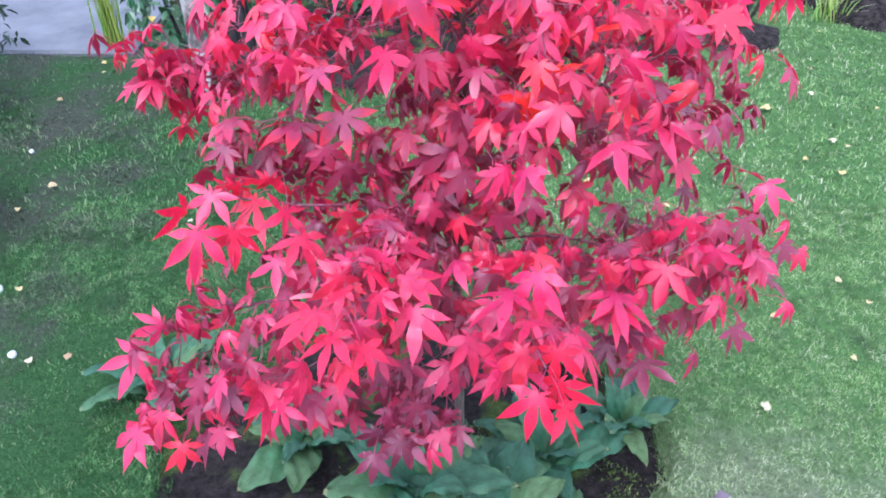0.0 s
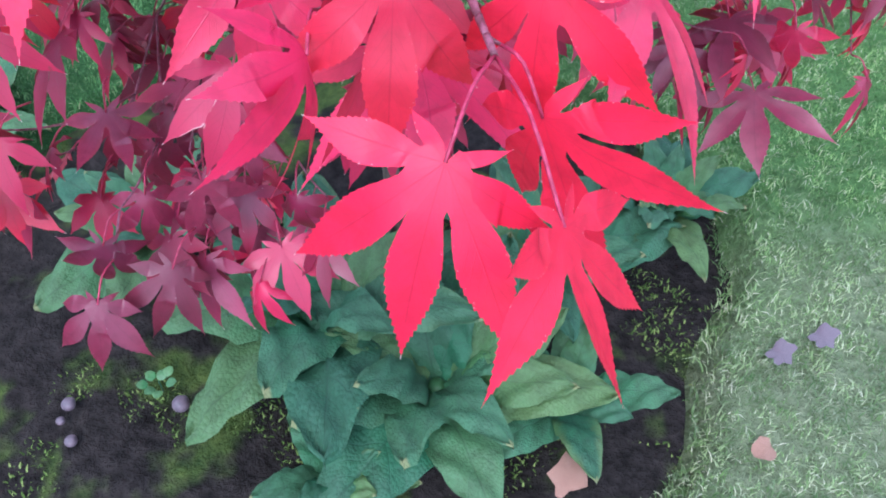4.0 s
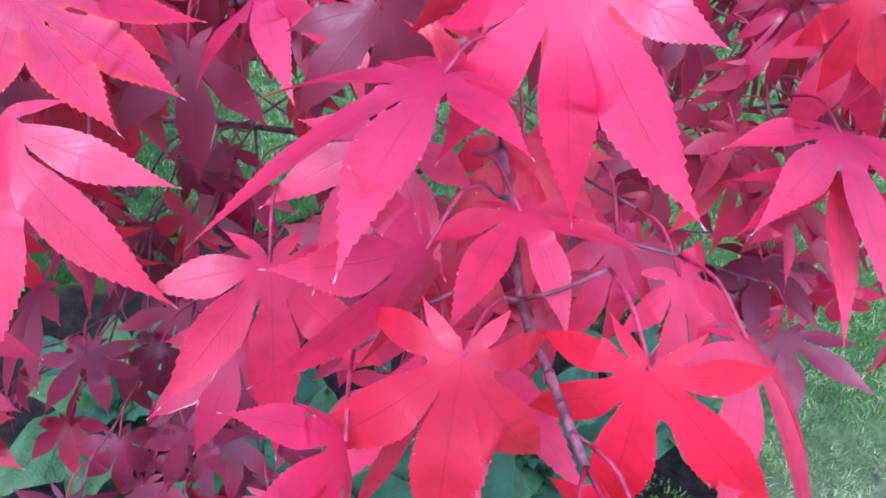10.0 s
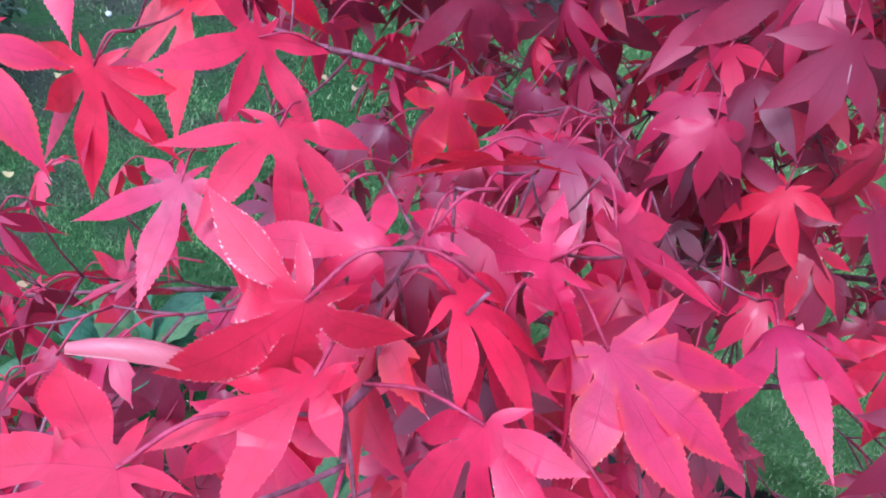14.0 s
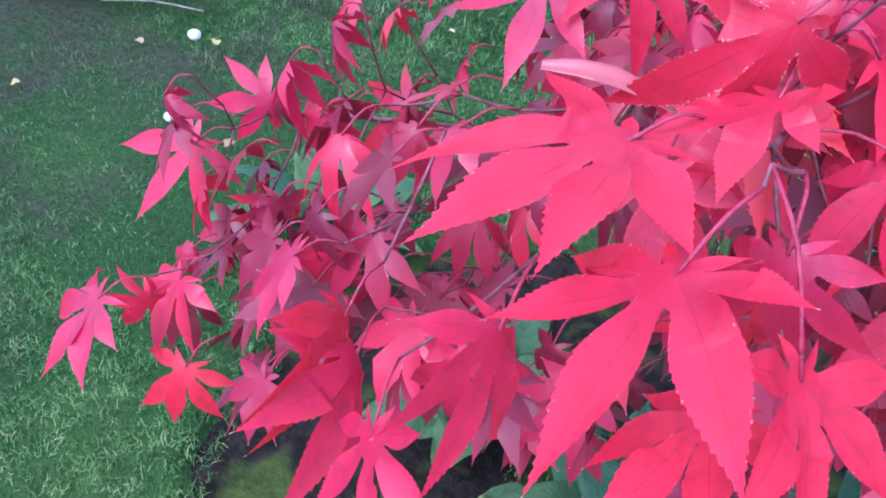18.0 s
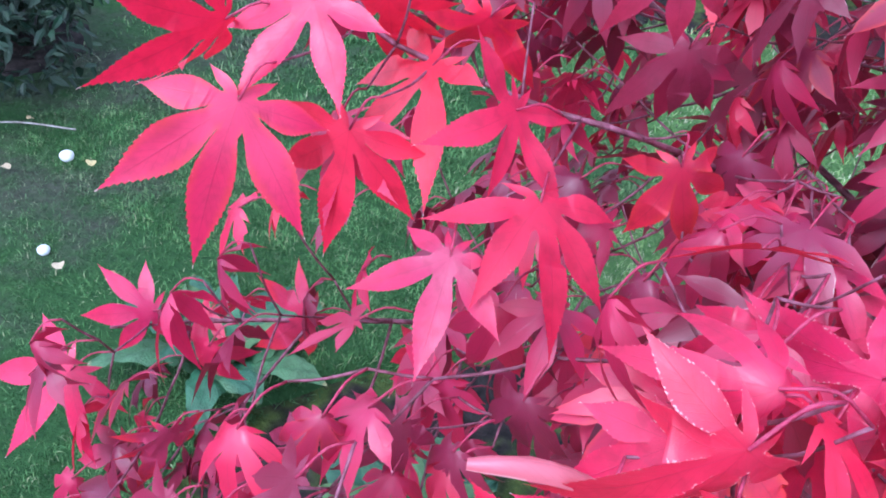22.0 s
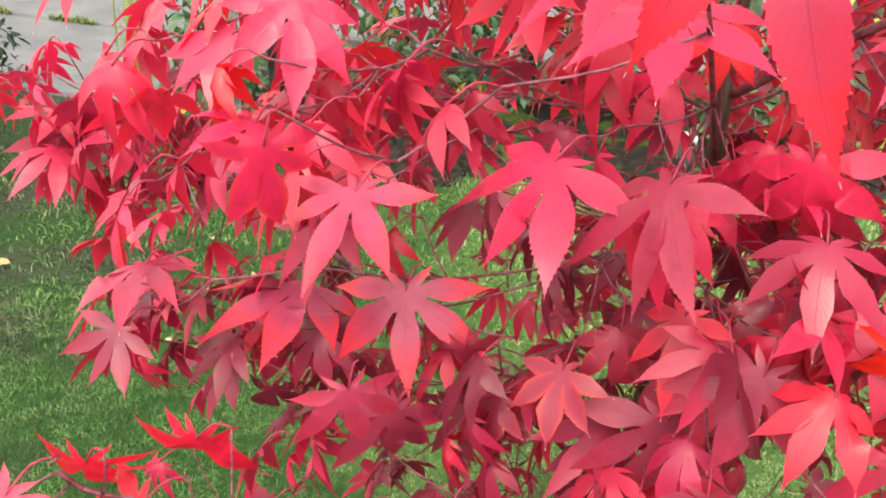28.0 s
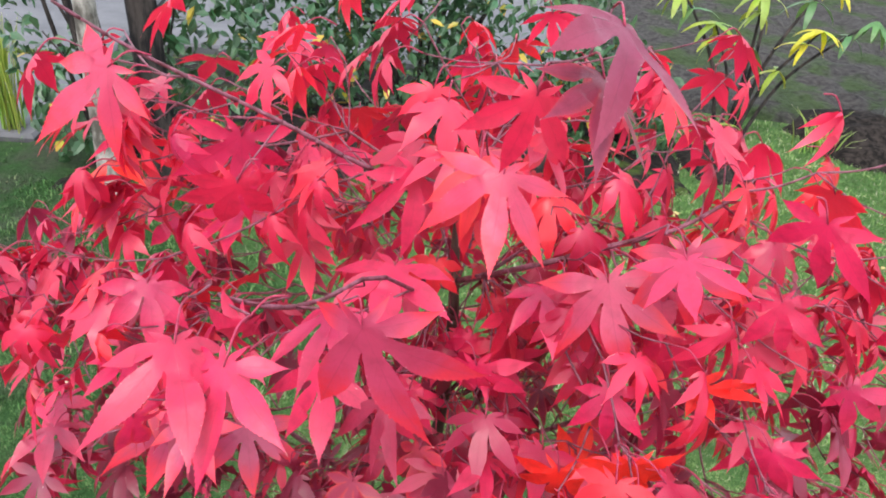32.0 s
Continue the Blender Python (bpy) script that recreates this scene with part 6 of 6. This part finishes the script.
def tuft(x, y, count, height, spread, key, label, seed):
    """An upright clump of long narrow blades."""
    rng = random.Random(seed)
    ob = tagged(new("grass_clump"), label, "grass")
    ob.location = (x, y, 0)
    for n in range(count):
        a, h = rng.uniform(0, 6.3), height * rng.uniform(0.55, 1.1)
        base = Vector((rng.gauss(0, spread * 0.4), rng.gauss(0, spread * 0.4), -0.01))
        out = Vector((math.cos(a), math.sin(a), 0)) * spread * rng.uniform(0.2, 1.4)
        side = Vector((-math.sin(a), math.cos(a), 0)) * 0.004
        pts = [base, base + out * 0.2 + Vector((0, 0, h * 0.4)), base + out * 0.55 + Vector((0, 0, h * 0.75)), base + out * 1.2 + Vector((0, 0, h * 0.97))]
        v, f, u = [], [], []
        for i, p in enumerate(pts):
            w = (1, 0.9, 0.6, 0.1)[i]
            v += [p - side * w, p + side * w]
        for i in range(3):
            f.append((2 * i, 2 * i + 1, 2 * i + 3, 2 * i + 2))
            u += [(i / 3, 1), (i / 3, 1), ((i + 1) / 3, 1), ((i + 1) / 3, 1)]
        part("blade", mesh_of("blade", v, f, MAT[key], u), ob)


tuft(-1.36, 3.30, 60, 0.42, 0.05, "yellow_green", "tall pale green grass clump beside the driveway", 3)
tuft(1.72, 3.62, 40, 0.16, 0.08, "yellow_green", "low grass clump by the dark soil", 4)


def heap(x, y, r, h, seed, label):
    n, rings = 28, 7
    v = [(x, y, h)]
    for j in range(1, rings + 1):
        for s in range(n):
            a = 2 * math.pi * s / n
            d = r * j / rings * (1 + 0.2 * noise.noise(Vector((math.cos(a) * 2, math.sin(a) * 2, seed))))
            px, py = x + d * math.cos(a), y + d * math.sin(a)
            v.append((px, py, h * (1 - (j / rings) ** 1.6) - 0.02 * (j == rings) + 0.25 * h * noise.noise(Vector((px * 14, py * 14, seed)))))
    f = [(0, 1 + s, 1 + (s + 1) % n) for s in range(n)]
    f += [(1 + (j - 1) * n + s, 1 + j * n + s, 1 + j * n + (s + 1) % n, 1 + (j - 1) * n + (s + 1) % n) for j in range(1, rings) for s in range(n)]
    tagged(new("soil_mound", mesh_of("soil_mound", v, f, MAT["dark_soil"])), label, "soil")


heap(2.0, 3.76, 0.34, 0.10, 1, "heap of dark crumbly soil round a young tree")
heap(1.26, 3.42, 0.20, 0.05, 2, "patch of dark soil under the yellow shrub")
# added mound: its dark colour stands for shadowed soil at the shrubs' foot
heap(-0.40, 3.15, 0.30, 0.06, 3, "dark soil mound standing in for the shadow under the border shrubs")

heap(-1.62, 2.03, 0.26, 0.012, 4, "bare dark soil beside the evergreen shrubs")

stump = tagged(new("stump"), "short weathered stump with a pale cut top", "stump")
stump.location = (0.5, 3.27, 0)
line = [(0, 0, -0.03), (0, 0, 0.05), (0.004, 0, 0.10)]
part("trunk", mesh_of("trunk", *tube(line, [0.055, 0.05, 0.042], 12, 0.12, 5), MAT["dark_bark"]), stump)
part("cut_top", mesh_of("cut_top", *tube([(0.004, 0, 0.10), (0.004, 0, 0.125)], [0.03, 0.026], 12, 0.1, 6), MAT["stone"]), stump, "pale bleached cut top")
